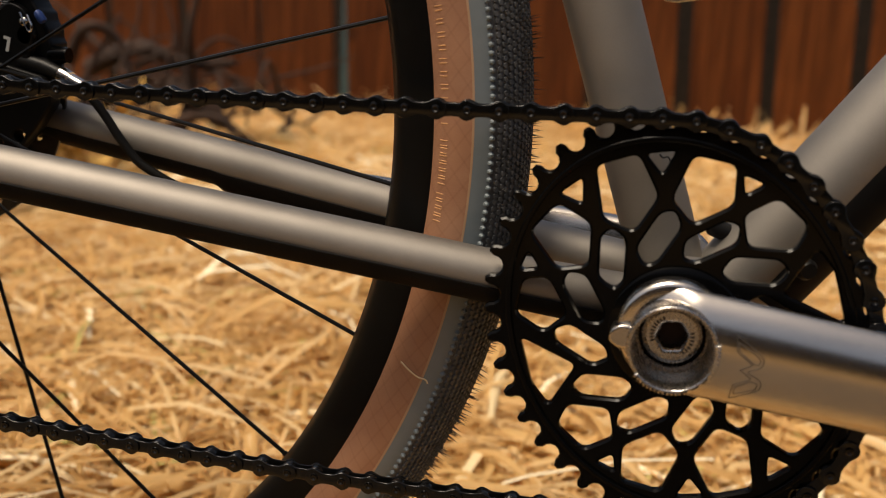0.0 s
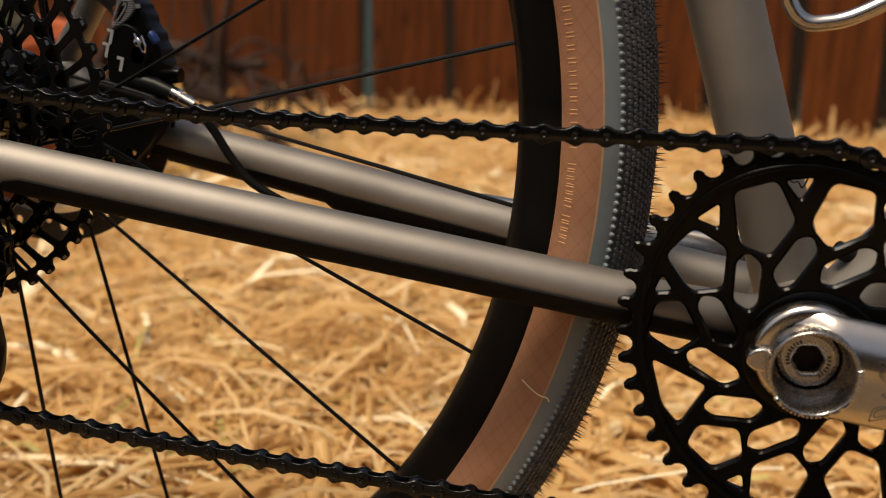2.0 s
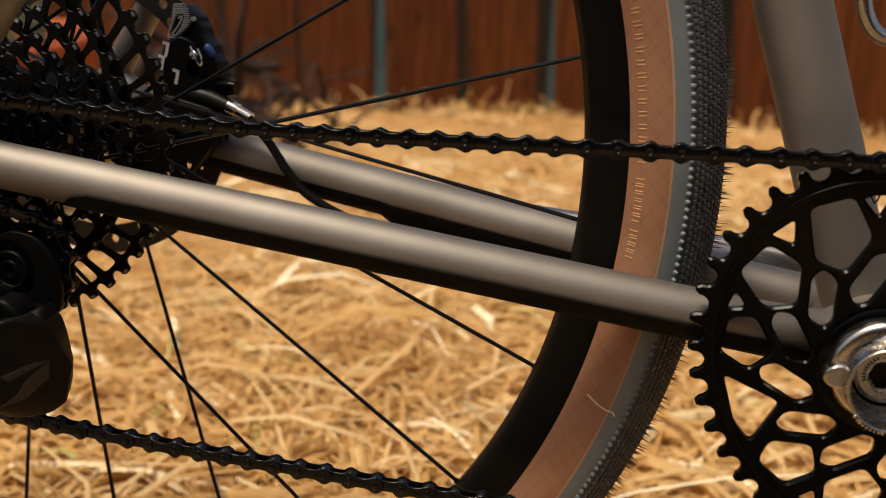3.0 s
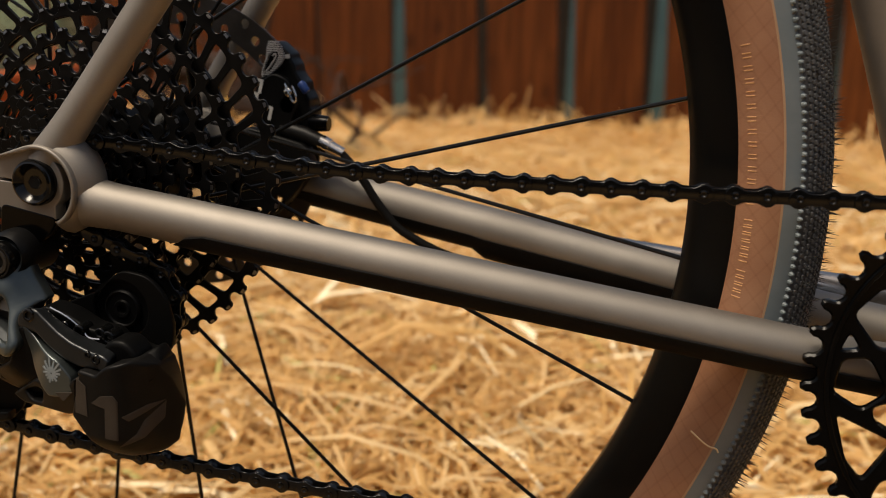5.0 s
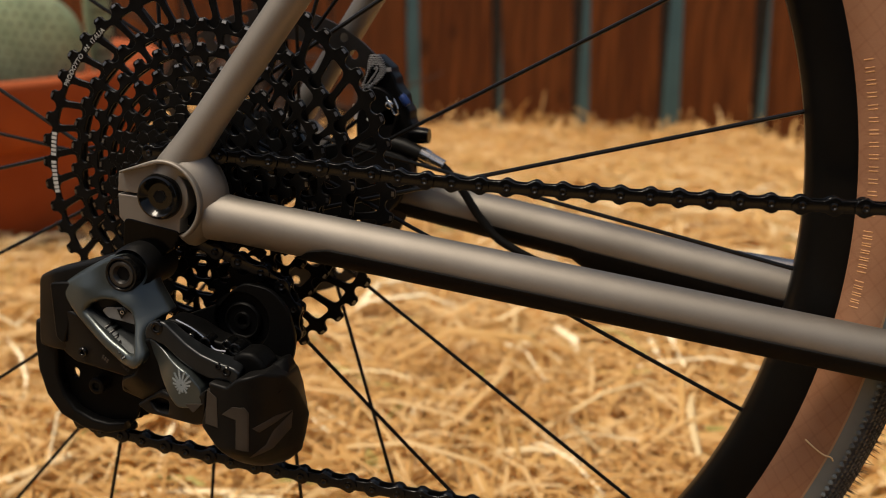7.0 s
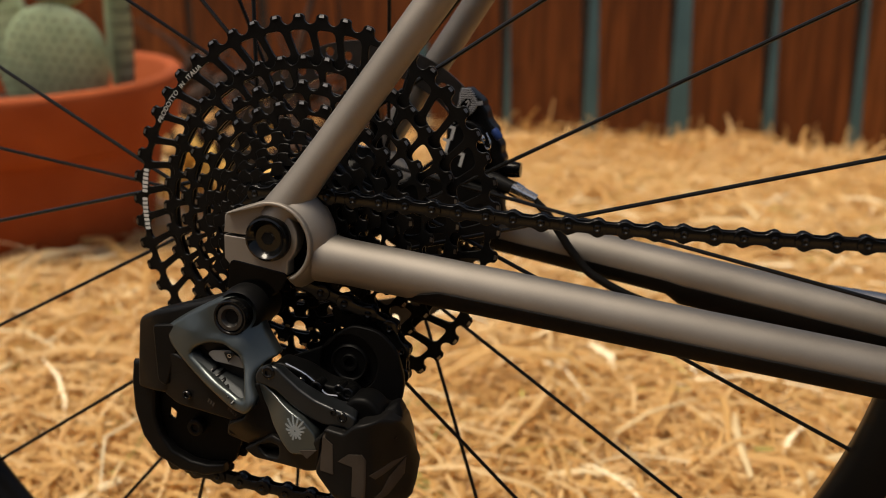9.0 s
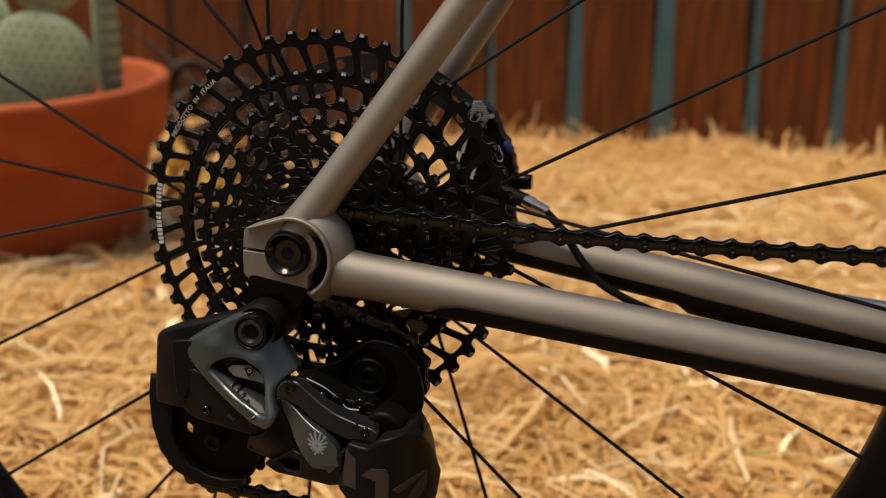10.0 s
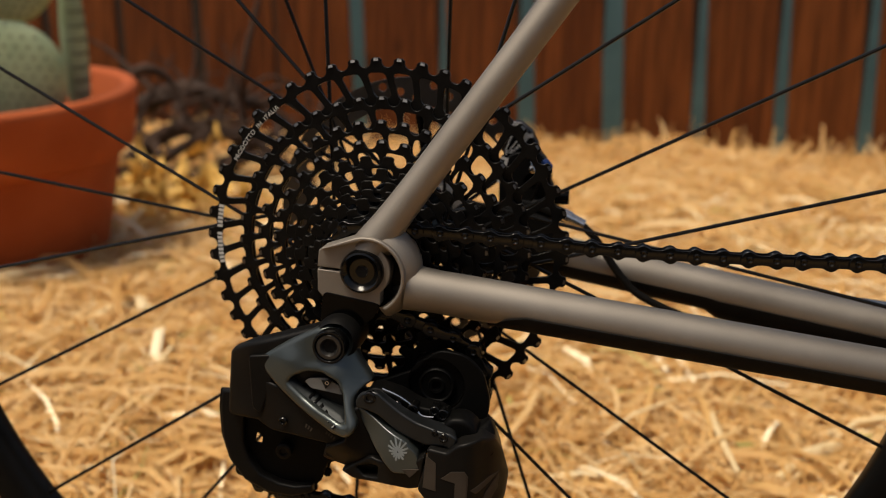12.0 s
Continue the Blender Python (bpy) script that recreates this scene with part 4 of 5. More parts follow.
def build_chainring():
    base, _ = oval_run(40)
    base = [a + RING_PHASE for a in base]
    pts = [(BB[0] + oval(a) * math.cos(a), BB[1] + oval(a) * math.sin(a)) for a in base]
    nrm = []
    for a in base:
        t = Vector((oval(a + 0.01) * math.cos(a + 0.01) - oval(a - 0.01) * math.cos(a - 0.01), oval(a + 0.01) * math.sin(a + 0.01) - oval(a - 0.01) * math.sin(a - 0.01))).normalized()
        nrm.append((t.y, -t.x))
    out = toothed(pts, nrm, 0.0026)
    loops = [out]

    def local(a, pts, rc):
        q = []
        for r, t in pts:
            q.append((BB[0] + r * math.cos(a) - t * math.sin(a), BB[1] + r * math.sin(a) + t * math.cos(a)))
        return rounded(q, rc, 4)
    for k in range(12):
        a = radians(15.5 + 30 * k)
        c, s = math.cos(radians(-43)), math.sin(radians(-43))
        hexa = [(-0.0125, -0.0012), (-0.0088, -0.0046), (0.0085, -0.0050), (0.0128, 0.0008), (0.0090, 0.0050), (-0.0085, 0.0052)]
        loops.append(local(a, [(0.0392 + u * c - w * s, u * s + w * c) for u, w in hexa], 0.0030))
        a = radians(25.3 + 30 * k)
        e = oval(a)
        if k % 6:
            loops.append(local(a, [(0.0545, -0.0124), (0.0444, 0.0016), (0.0532, 0.0112), (0.852 * e, 0.0052 + 0.09 * (e - 0.075)), (0.836 * e, -0.0096 - 0.1 * (e - 0.075))], 0.0034))
        else:
            loops.append(local(a, [(0.0618, -0.0178), (0.0440, 0.0012), (0.0616, 0.0144), (0.0648, 0.0034)], 0.0030))
        if k % 6 in (2, 3, 4, 5):
            a = radians(10 + 30 * k)
            e = oval(a)
            w = 0.0034 + 0.22 * (e - 0.076)
            loops.append(local(a, [(0.845 * e, -w), (0.845 * e, w), (0.775 * e - 0.25 * (e - 0.076), 0.0004)], 0.0022))
    ring = part("chainring", plate(loops, 0.0042, 0.0009, -0.0475, 0), ANODISED, BIKE, "black oval chainring with a web of rounded holes")
    # raised shoulder inside the teeth
    lip = [[(BB[0] + (oval(a) - k) * math.cos(a), BB[1] + (oval(a) - k) * math.sin(a)) for a in np.linspace(0, 2 * np.pi, 160, endpoint=False)] for k in (0.0068, 0.0092)]
    part("shoulder", plate(lip, 0.0020, 0.0007, -0.0503, 3, 60), ANODISED, ring)
    part("mount", to_mesh(lathe([(-0.0465, 0.0275), (-0.0512, 0.0272), (-0.0520, 0.0262), (-0.0520, 0.0150), (-0.0470, 0.0148), (-0.0470, 0.0)], BB, 48)), ANODISED, ring)


def arm_mesh(side, to_x, h0, h1, y0, y1, lean):
    """A crank arm lofted from the rounded eye at the axle to its end, with a softly flattened face."""
    bm = bmesh.new()
    d = math.copysign(1, to_x)
    rings = []
    eye = h0 / 2 * 0.985
    xs = [-0.0150 + 0.0030 * k for k in range(9)] + [0.0135 + (abs(to_x) + 0.004) * k / 12 for k in range(13)]
    for i, u in enumerate(xs):
        t = max(0.0, u / (abs(to_x) + 0.0178))
        h = (h0 + (h1 - h0) * t) if u > 0 else 2 * math.sqrt(max(eye * eye - u * u, 1e-8)) * 1.015
        x = BB[0] + d * u
        zc = BB[1] + 0.0012 - lean * max(u, 0)
        yf = y0 + (y1 - y0) * t
        if u < 0.004:
            yf += -side * 0.010 * min(1.0, (0.004 - u) / 0.019) ** 0.8
        yb = y0 + (y1 - y0) * t - side * 0.0190
        if i == len(xs) - 1:
            h *= 0.92
        sec = []
        for k in range(32):
            q = 2 * math.pi * k / 32
            cz, cy = math.cos(q), math.sin(q)
            zz = math.copysign(abs(cz) ** 0.92, cz) * h / 2
            yy = math.copysign(abs(cy) ** (0.92 if side > 0 else 1.4 if cz > 0 else 0.45), cy)
            sec.append(bm.verts.new((x, (yf + yb) / 2 + yy * abs(yf - yb) / 2, zc + zz)))
        rings.append(sec)
    for a, b in zip(rings, rings[1:]):
        for k in range(32):
            bm.faces.new((a[k], a[(k + 1) % 32], b[(k + 1) % 32], b[k]))
    bm.faces.new(rings[0])
    bm.faces.new(rings[-1])
    bmesh.ops.recalc_face_normals(bm, faces=bm.faces)
    return bm


def drill(bm, centre, r, seg=64):
    """Cuts a round hole along y through a closed shape."""
    me = to_mesh(bm, 50)
    cut_bm = lathe([(-0.2, 0.0), (-0.2, r), (-0.03, r), (-0.03, 0.0)], centre, seg)
    cut_me = to_mesh(cut_bm)
    a, b = bpy.data.objects.new("a", me), bpy.data.objects.new("b", cut_me)
    scene.collection.objects.link(a)
    scene.collection.objects.link(b)
    md = a.modifiers.new("hole", "BOOLEAN")
    md.operation, md.object, md.solver = "DIFFERENCE", b, "EXACT"
    dg = bpy.context.evaluated_depsgraph_get()
    res = bpy.data.meshes.new_from_object(a.evaluated_get(dg))
    for ob in (a, b):
        bpy.data.objects.remove(ob)
    res.materials.clear()
    return smooth(res, 40)


def build_cranks():
    c = (0.4332, 0.2747)
    crank = part("crank_arm", drill(arm_mesh(-1, 0.172, 0.0425, 0.034, -0.0715, -0.0790, 0.10), c, 0.0166), POLISHED, BIKE, "brushed titanium crank arm")
    disc = [(-0.0520, 0.0214), (-0.0580, 0.0220), (-0.0600, 0.0218), (-0.0614, 0.0208), (-0.0620, 0.0196), (-0.0620, 0.0160)]
    part("preload_disc", to_mesh(lathe(disc, (0.4330, 0.2768), 64), 50), POLISHED, crank, "polished disc behind the crank arm")
    boss = [(-0.0560, 0.0172), (-0.0732, 0.0174), (-0.0741, 0.0171), (-0.0743, 0.0166), (-0.0741, 0.0158), (-0.0730, 0.0154), (-0.0690, 0.0150), (-0.0630, 0.0143), (-0.0594, 0.0139), (-0.0584, 0.0136), (-0.0578, 0.0131), (-0.0540, 0.0130), (-0.0500, 0.0130)]
    part("boss", to_mesh(lathe(boss, c, 72), 50), TURNED, crank, "turned boss round the crank bolt")
    hexa = [(c[0] + 0.0059 * math.cos(math.pi * k / 3 + 0.10), c[1] + 0.0059 * math.sin(math.pi * k / 3 + 0.10)) for k in range(6)]
    part("bolt", plate([circle(c[0], c[1], 0.0123, 48), rounded(hexa, 0.0008, 2)], 0.0074, 0.0022, -0.0532, 5, 60), TURNED, crank, "steel crank bolt with a hexagonal socket")
    part("socket_floor", plate([circle(c[0], c[1], 0.0128, 32)], 0.0010, 0.0001, -0.0497), TWIG, crank, "dark brown floor of the socket")
    # knurled adjuster edge on the lower side
    teeth = []
    for k in range(30):
        for f, r in ((0, 0.0171), (0.5, 0.0183)):
            a = radians(-140 + (k + f) * 5.2)
            teeth.append((c[0] + r * math.cos(a), c[1] + r * math.sin(a)))
    back = [(c[0] + 0.0160 * math.cos(radians(q)), c[1] + 0.0160 * math.sin(radians(q))) for q in range(14, -141, -4)]
    part("knurled_ring", plate([teeth + back], 0.0026, 0.0005, -0.0742, 2), STEEL, crank)
    lug = rounded([(0.4084, 0.2725), (0.4125, 0.2700), (0.4190, 0.2700), (0.4190, 0.2800), (0.4125, 0.2800), (0.4090, 0.2775)], 0.0030)
    part("clamp_lug", plate([lug], 0.010, 0.0012, -0.061, 3), POLISHED, crank)
    marks = bmesh.new()
    for k in range(16):
        a = radians(118 + k * 10) if k < 9 else radians(-52 + (k - 9) * 11)
        m = Matrix.Translation((c[0] + 0.0080 * math.cos(a), -0.05695, c[1] + 0.0080 * math.sin(a))) @ Matrix.Rotation(-a, 4, "Y")
        box(marks, (-0.0008, -0.00006, -0.0004), (0.0008, 0.00006, 0.0004), m)
    part("print", marks, DARKPRINT, crank, "ring of small dark bars")
    # etched maker's emblem, a plain folded ribbon outline
    ribbon = [(0.4569, 0.2825), (0.4642, 0.2776), (0.4670, 0.2749), (0.4671, 0.2726), (0.4659, 0.2708), (0.4628, 0.2696), (0.4617, 0.2687), (0.4663, 0.2662), (0.4672, 0.2644), (0.4667, 0.2623), (0.4651, 0.2611), (0.4562, 0.2568), (0.4569, 0.2629), (0.4635, 0.2662), (0.4589, 0.2693), (0.4633, 0.2718), (0.4576, 0.2760), (0.4571, 0.2773)]
    upper = [(0.4576, 0.2800), (0.4642, 0.2761), (0.4661, 0.2741), (0.4655, 0.2721), (0.4639, 0.2721), (0.4582, 0.2766), (0.4578, 0.2779)]
    lower = [(0.4576, 0.2589), (0.4577, 0.2620), (0.4634, 0.2652), (0.4656, 0.2646), (0.4658, 0.2632), (0.4649, 0.2620)]
    strokes = []

    def face(x, z):
        """The depth of the arm's outer face."""
        u = x - BB[0]
        f = (z - (BB[1] + 0.0012 - 0.10 * u)) / (0.02125 - 0.0224 * u)
        cy = math.sqrt(max(0.0, 1 - abs(f) ** (2 / 0.92)))
        return -0.0715 - 0.0395 * u + 0.0095 * (1 - cy ** (1.4 if f > 0 else 0.45))

    for em in (ribbon, upper, lower):
        loop = rounded(em, 0.0004, 2)
        strokes.append(tube([V(x, face(x, z), z) for x, z in loop + loop[:1]], 0.00022, 6))
    part("emblem", to_mesh(joined(strokes)), DARKPRINT, crank, "etched dark outline of a folded ribbon")
    part("crank_arm", to_mesh(arm_mesh(1, -0.176, 0.040, 0.031, 0.0740, 0.0800, -0.092), 50), POLISHED, BIKE, "brushed titanium crank arm")


# ---- chain ----
def link_outline(lobe, waist):
    p = 0.0127
    out = []
    for k in range(9):
        a = radians(90 + 180 * k / 8)
        out.append((lobe * math.cos(a), lobe * math.sin(a)))
    out += [(p * 0.3, -waist), (p * 0.5, -waist * 0.96), (p * 0.7, -waist)]
    for k in range(9):
        a = radians(-90 + 180 * k / 8)
        out.append((p + lobe * math.cos(a), lobe * math.sin(a)))
    out += [(p * 0.7, waist), (p * 0.5, waist * 0.96), (p * 0.3, waist)]
    return out


def chain_path():
    """Pin places (x, z) along the whole loop, half an inch apart."""
    up = [(q.x, q.z) for q in bend([V(0.0, 0, 0.3640), V(0.06, 0, 0.3612), V(0.13, 0, 0.3573), V(0.20, 0, 0.3566), V(0.30, 0, 0.3578), V(0.42, 0, 0.3598)], 20)]
    ring = [(BB[0] + oval(a) * math.cos(a), BB[1] + oval(a) * math.sin(a)) for a in np.linspace(radians(98), radians(-80), 120)]
    low = [(q.x, q.z) for q in bend([V(0.449, 0, 0.1884), V(0.32, 0, 0.1886), V(0.19, 0, 0.1935), V(0.06, 0, 0.2000), V(-0.043, 0, 0.2094)], 20)]
    lower = arc(-0.047, 0.2370, 0.0274, -84, -300, 40)
    upper = arc(0.0395, 0.2830, 0.0246, -118, 62, 30)
    cog = arc(AX[0], AX[1], 0.0205, 262, 92, 24)
    pts = up + ring + low + lower + upper + cog
    p = np.array(pts + pts[:1])
    keep = np.r_[True, np.hypot(*np.diff(p, axis=0).T) > 1e-5]
    p = p[keep]
    s = np.r_[0, np.cumsum(np.hypot(*np.diff(p, axis=0).T))]
    n = int(round(s[-1] / 0.0127 / 2)) * 2
    t = np.linspace(0, s[-1], n + 1)
    return list(zip(np.interp(t, s, p[:, 0]), np.interp(t, s, p[:, 1])))


def chain_y(x):
    return -0.0690 + 0.0205 * min(max(x / 0.42, 0), 1)


def build_chain():
    chain = thing("chain")
    chain.parent = BIKE
    chain["label"] = "oiled black roller chain"
    outer = joined([plate([link_outline(0.0043, 0.0026)], 0.0011, 0.0004, -0.0027, 2), plate([link_outline(0.0043, 0.0026)], 0.0010, 0.0003, 0.0027)]
                   + [lathe([(-0.0034, 0.0), (-0.0034, 0.0006), (-0.0037, 0.0009), (-0.0039, 0.0013), (-0.0037, 0.0018), (-0.0031, 0.0020), (0.0031, 0.0019), (0.0034, 0.0)], (x, 0.0), 12) for x in (0.0, 0.0127)])
    outer = to_mesh(outer, 35)
    inner = joined([plate([link_outline(0.0042, 0.0028)], 0.0010, 0.0004, -0.0017, 2), plate([link_outline(0.0042, 0.0028)], 0.0009, 0.0003, 0.0017)]
                   + [lathe([(-0.0012, 0.0), (-0.0012, 0.0038), (0.0012, 0.0038), (0.0012, 0.0)], (x, 0.0), 14) for x in (0.0, 0.0127)])
    inner = to_mesh(inner, 35)
    for me in (outer, inner):
        me.materials.append(CHAINBLACK)
    outer.materials.append(PIN)
    for f in outer.polygons:
        c = f.center
        if c.y < -0.0030 and min(math.hypot(c.x, c.z), math.hypot(c.x - 0.0127, c.z)) < 0.0012:
            f.material_index = 1
    pins = chain_path()
    for k, (a, b) in enumerate(zip(pins, pins[1:])):
        ob = new("outer_link" if k % 2 else "inner_link", outer if k % 2 else inner)
        ob.parent = chain
        pa, pb = V(a[0], chain_y(a[0]), a[1]), V(b[0], chain_y(b[0]), b[1])
        d = pb - pa
        x = d.normalized()
        y = Vector((0, 1, 0))
        z = x.cross(y).normalized()
        y = z.cross(x)
        m = Matrix((x, y, z)).transposed().to_4x4()
        ob.matrix_basis = Matrix.Translation(pa) @ m @ Matrix.Diagonal((d.length / 0.0127, 1, 1, 1))


# ---- rear derailleur ----
def surface(controls):
    """A smooth depth y over (x, z) that passes through the given (x, z, y)."""
    c = np.array(controls, float)
    p, n = c[:, :2] * 100, len(c)

    def phi(r):
        r = np.maximum(r, 1e-9)
        return r * r * np.log(r)
    a = np.zeros((n + 3, n + 3))
    a[:n, :n] = phi(np.linalg.norm(p[:, None] - p[None], axis=2))
    a[:n, n] = a[n, :n] = 1
    a[:n, n + 1:] = p
    a[n + 1:, :n] = p.T
    w = np.linalg.solve(a, np.r_[c[:, 2], 0, 0, 0])

    def depth(x, z):
        q = np.array((x, z)) * 100
        return float(phi(np.linalg.norm(p - q, axis=1)) @ w[:n] + w[n] + w[n + 1:] @ q)
    return depth


def sculpt(loops, controls, back, bevel=0.002, step=0.0028, res=4, angle=42, taper=1.0):
    """A forged part: its outline and holes in the side plane, a modelled face, rounded edges, and a flat back at depth back, drawn in by taper."""
    depth = controls if callable(controls) else surface(controls)
    thick = 4 * bevel
    me = plate(loops, thick, bevel, 0.0, res)
    bm = bmesh.new()
    bm.from_mesh(me)
    for axis, k in ((0, Vector((1, 0, 0))), (2, Vector((0, 0, 1)))):
        lo, hi = min(v.co[axis] for v in bm.verts), max(v.co[axis] for v in bm.verts)
        for i in range(1, int((hi - lo) / step) + 1):
            bmesh.ops.bisect_plane(bm, geom=bm.verts[:] + bm.edges[:] + bm.faces[:], plane_co=k * (lo + step * i), plane_no=k, dist=1e-6)
    cx, cz = (sum(q[i] for q in loops[0]) / len(loops[0]) for i in (0, 1))
    for v in bm.verts:
        d = v.co.y + thick / 2
        if d > thick / 2:
            v.co.x, v.co.z = cx + (v.co.x - cx) * taper, cz + (v.co.z - cz) * taper
        v.co.y = depth(v.co.x, v.co.z) + d if d < thick / 2 else back + d - thick
    bm.normal_update()
    for f in bm.faces:
        f.smooth = True
    for e in bm.edges:
        e.smooth = e.calc_face_angle(0) < radians(angle)
    bm.to_mesh(me)
    bm.free()
    return me


def screw(centre, y, r, deep=0.004, seg=20):
    """A small round screw head with a socket, its face at depth y."""
    return to_mesh(lathe([(y + 0.0012, 0.0), (y + 0.0012, r * 0.42), (y + 0.0002, r * 0.50), (y, r * 0.58), (y, r * 0.84), (y + 0.0004, r), (y + deep, r)], centre, seg), 30)


def build_derailleur():
    der = thing("rear_derailleur")
    der.parent = BIKE
    der["label"] = "electronic rear derailleur in slate grey and black"
    up, lo = (0.0395, 0.2830), (-0.0470, 0.2370)
    for nm, c, n, y in (("upper_pulley", up, 12, -0.0640), ("lower_pulley", lo, 14, -0.0690)):
        loops = [gear(n, *c, phase=0.2)] + [circle(c[0] + 0.0130 * math.cos(q), c[1] + 0.0130 * math.sin(q), 0.0045, 14) for q in (radians((161 if n > 12 else 133) + 60 * k) for k in range(6))]
        part(nm, plate(loops, 0.0022, 0.0003, y), DEEPBLACK, der)
    part("pulley_bolt", to_mesh(lathe([(-0.0752, 0.0), (-0.0752, 0.0022), (-0.0770, 0.0026), (-0.0772, 0.0040), (-0.0762, 0.0046), (-0.0762, 0.0078), (-0.0770, 0.0086), (-0.0762, 0.0096), (-0.0742, 0.0100), (-0.0742, 0.0136), (-0.0750, 0.0142), (-0.0740, 0.0152), (-0.0680, 0.0152)], up, 36)), DEEPBLACK, der, "black bolt in a stepped bearing cap")
    part("pulley_bolt", screw((-0.0430, 0.2390), -0.0806, 0.0044, 0.016), BLACKPLASTIC, der)
    # outer and inner cage plates, and the raised band round the lower pulley
    rim = [(-0.0800, 0.2700), (-0.0812, 0.2590), (-0.0804, 0.2433), (-0.0763, 0.2293), (-0.0683, 0.2188), (-0.0547, 0.2126), (-0.0410, 0.2117), (-0.0300, 0.2150)]
    cage = arc(up[0], up[1], 0.0150, -60, 150, 18) + [(0.0200, 0.2800), (0.0000, 0.2720), (-0.0400, 0.2720)] + rim + [(-0.0235, 0.2215), (-0.0200, 0.2320), (0.0, 0.2390)]
    hole = rounded([(-0.0600, 0.2465), (-0.0565, 0.2440), (-0.0572, 0.2395), (-0.0612, 0.2400)], 0.0012, 3)
    part("outer_cage", plate([cage, hole, rounded([(-0.017, 0.238), (-0.001, 0.243), (0.008, 0.254), (-0.010, 0.251)], 0.003)], 0.0024, 0.0005, -0.0735, 2), DEEPBLACK, der)
    wide = rounded([(-0.0700, 0.2490), (-0.0540, 0.2490), (-0.0560, 0.2290), (-0.0725, 0.2270)], 0.002, 3)
    part("inner_cage", plate([cage, wide, rounded([(-0.012, 0.240), (0.002, 0.246), (-0.004, 0.254), (-0.018, 0.248)], 0.003)], 0.0022, 0.0005, -0.0600, 2), DEEPBLACK, der)
    upper_plate = [(0.0284, 0.2915), (0.0331, 0.2973), (0.0408, 0.3030), (0.0549, 0.3012), (0.0640, 0.2925), (0.0682, 0.2770), (0.0660, 0.2640), (0.0523, 0.2587), (0.0338, 0.2624), (0.0057, 0.2711), (0.0061, 0.2817)]
    part("upper_cage", plate([rounded(upper_plate, 0.005, 4), circle(*up, 0.0148, 32)], 0.0030, 0.0007, -0.0765, 3, 40), DEEPBLACK, der, "black plate round the upper pulley")
    band = rim + [(-0.0300, 0.2196), (-0.0400, 0.2180), (-0.0490, 0.2190), (-0.0592, 0.2232), (-0.0655, 0.2310), (-0.0687, 0.2416), (-0.0680, 0.2569), (-0.0660, 0.2700)]
    part("cage_rim", plate([[(x + 0.0028, z + 0.0012) for x, z in band]], 0.0064, 0.0016, -0.0772, 4, 60), BLACKPLASTIC, der)
    for cx, cz, r in ((-0.0655, 0.2350, 0.0022), (-0.0520, 0.2560, 0.0026)):
        part("cage_boss", to_mesh(lathe([(-0.0740, r), (-0.0772, r), (-0.0780, r * 0.8), (-0.0780, r * 0.4), (-0.0770, 0.0)], (cx, cz), 20)), BLACKPLASTIC, der)
    # battery block and the housing under the knuckle
    battery = [(-0.0697, 0.2952), (-0.0674, 0.2981), (-0.0580, 0.3028), (-0.0369, 0.3094), (-0.0163, 0.3164), (-0.0069, 0.3024), (-0.0383, 0.2701), (-0.0512, 0.2613), (-0.0719, 0.2598)]
    face = [(-0.0697, 0.2952, -0.0850), (-0.0719, 0.2604, -0.0850), (-0.0573, 0.3009, -0.0905), (-0.0591, 0.2649, -0.0905), (-0.0369, 0.3049, -0.0925), (-0.0416, 0.2725, -0.0935), (-0.0117, 0.3074, -0.0925)]
    bat = part("battery", sculpt([rounded(battery, 0.003, 3)], face, -0.0790, 0.0022), BLACKPLASTIC, der, "matt black battery block")
    latch = rounded([(-0.0560, 0.2975), (-0.0545, 0.2690), (-0.0500, 0.2660), (-0.0420, 0.2900), (-0.0440, 0.2990)], 0.002, 3)
    part("latch", plate([latch], 0.0030, 0.0008, -0.0930, 2, 40), BLACKPLASTIC, bat)
    housing = [(-0.0512, 0.2856), (-0.0535, 0.2611), (-0.0448, 0.2574), (-0.0317, 0.2573), (-0.0160, 0.2560), (0.0020, 0.2542), (0.0113, 0.2620), (0.0025, 0.2719), (-0.0178, 0.2746), (-0.0360, 0.2827)]
    face = [(-0.0512, 0.2856, -0.0935), (-0.0530, 0.2615, -0.0915), (-0.0372, 0.2591, -0.0965), (-0.0181, 0.2673, -0.1005), (-0.0159, 0.2566, -0.1000), (0.0020, 0.2548, -0.1030), (0.0081, 0.2671, -0.1030)]
    hs = part("motor_housing", sculpt([rounded(housing, 0.0025, 3)], face, -0.0800, 0.0016), COVER, der, "dark motor housing")
    part("cover_screw", screw((-0.0138, 0.2716), -0.1036, 0.0030), CHAINBLACK, hs)
    part("cover_screw", screw((-0.0365, 0.2650), -0.0992, 0.0022), CHAINBLACK, hs)
    marks = bmesh.new()
    for k in range(7):
        m = Matrix.Translation((-0.0232 + 0.0014 * k + 0.007 * (k > 2), -0.1012 - 0.00042 * k, 0.2650 - 0.0007 * k)) @ Matrix.Rotation(radians(24), 4, "Y")
        box(marks, (-0.0004, -0.0002, -0.0009), (0.0004, 0.0002, 0.0009), m)
    part("print", marks, BROWNPRINT, hs, "row of small brown-grey bars")
    stub = rounded([(-0.0131, 0.2561), (-0.0002, 0.2555), (0.0004, 0.2469), (-0.0052, 0.2470), (-0.0135, 0.2492)], 0.0015, 3)
    part("housing_foot", plate([stub], 0.020, 0.0012, -0.0915, 2, 40), COVER, der)
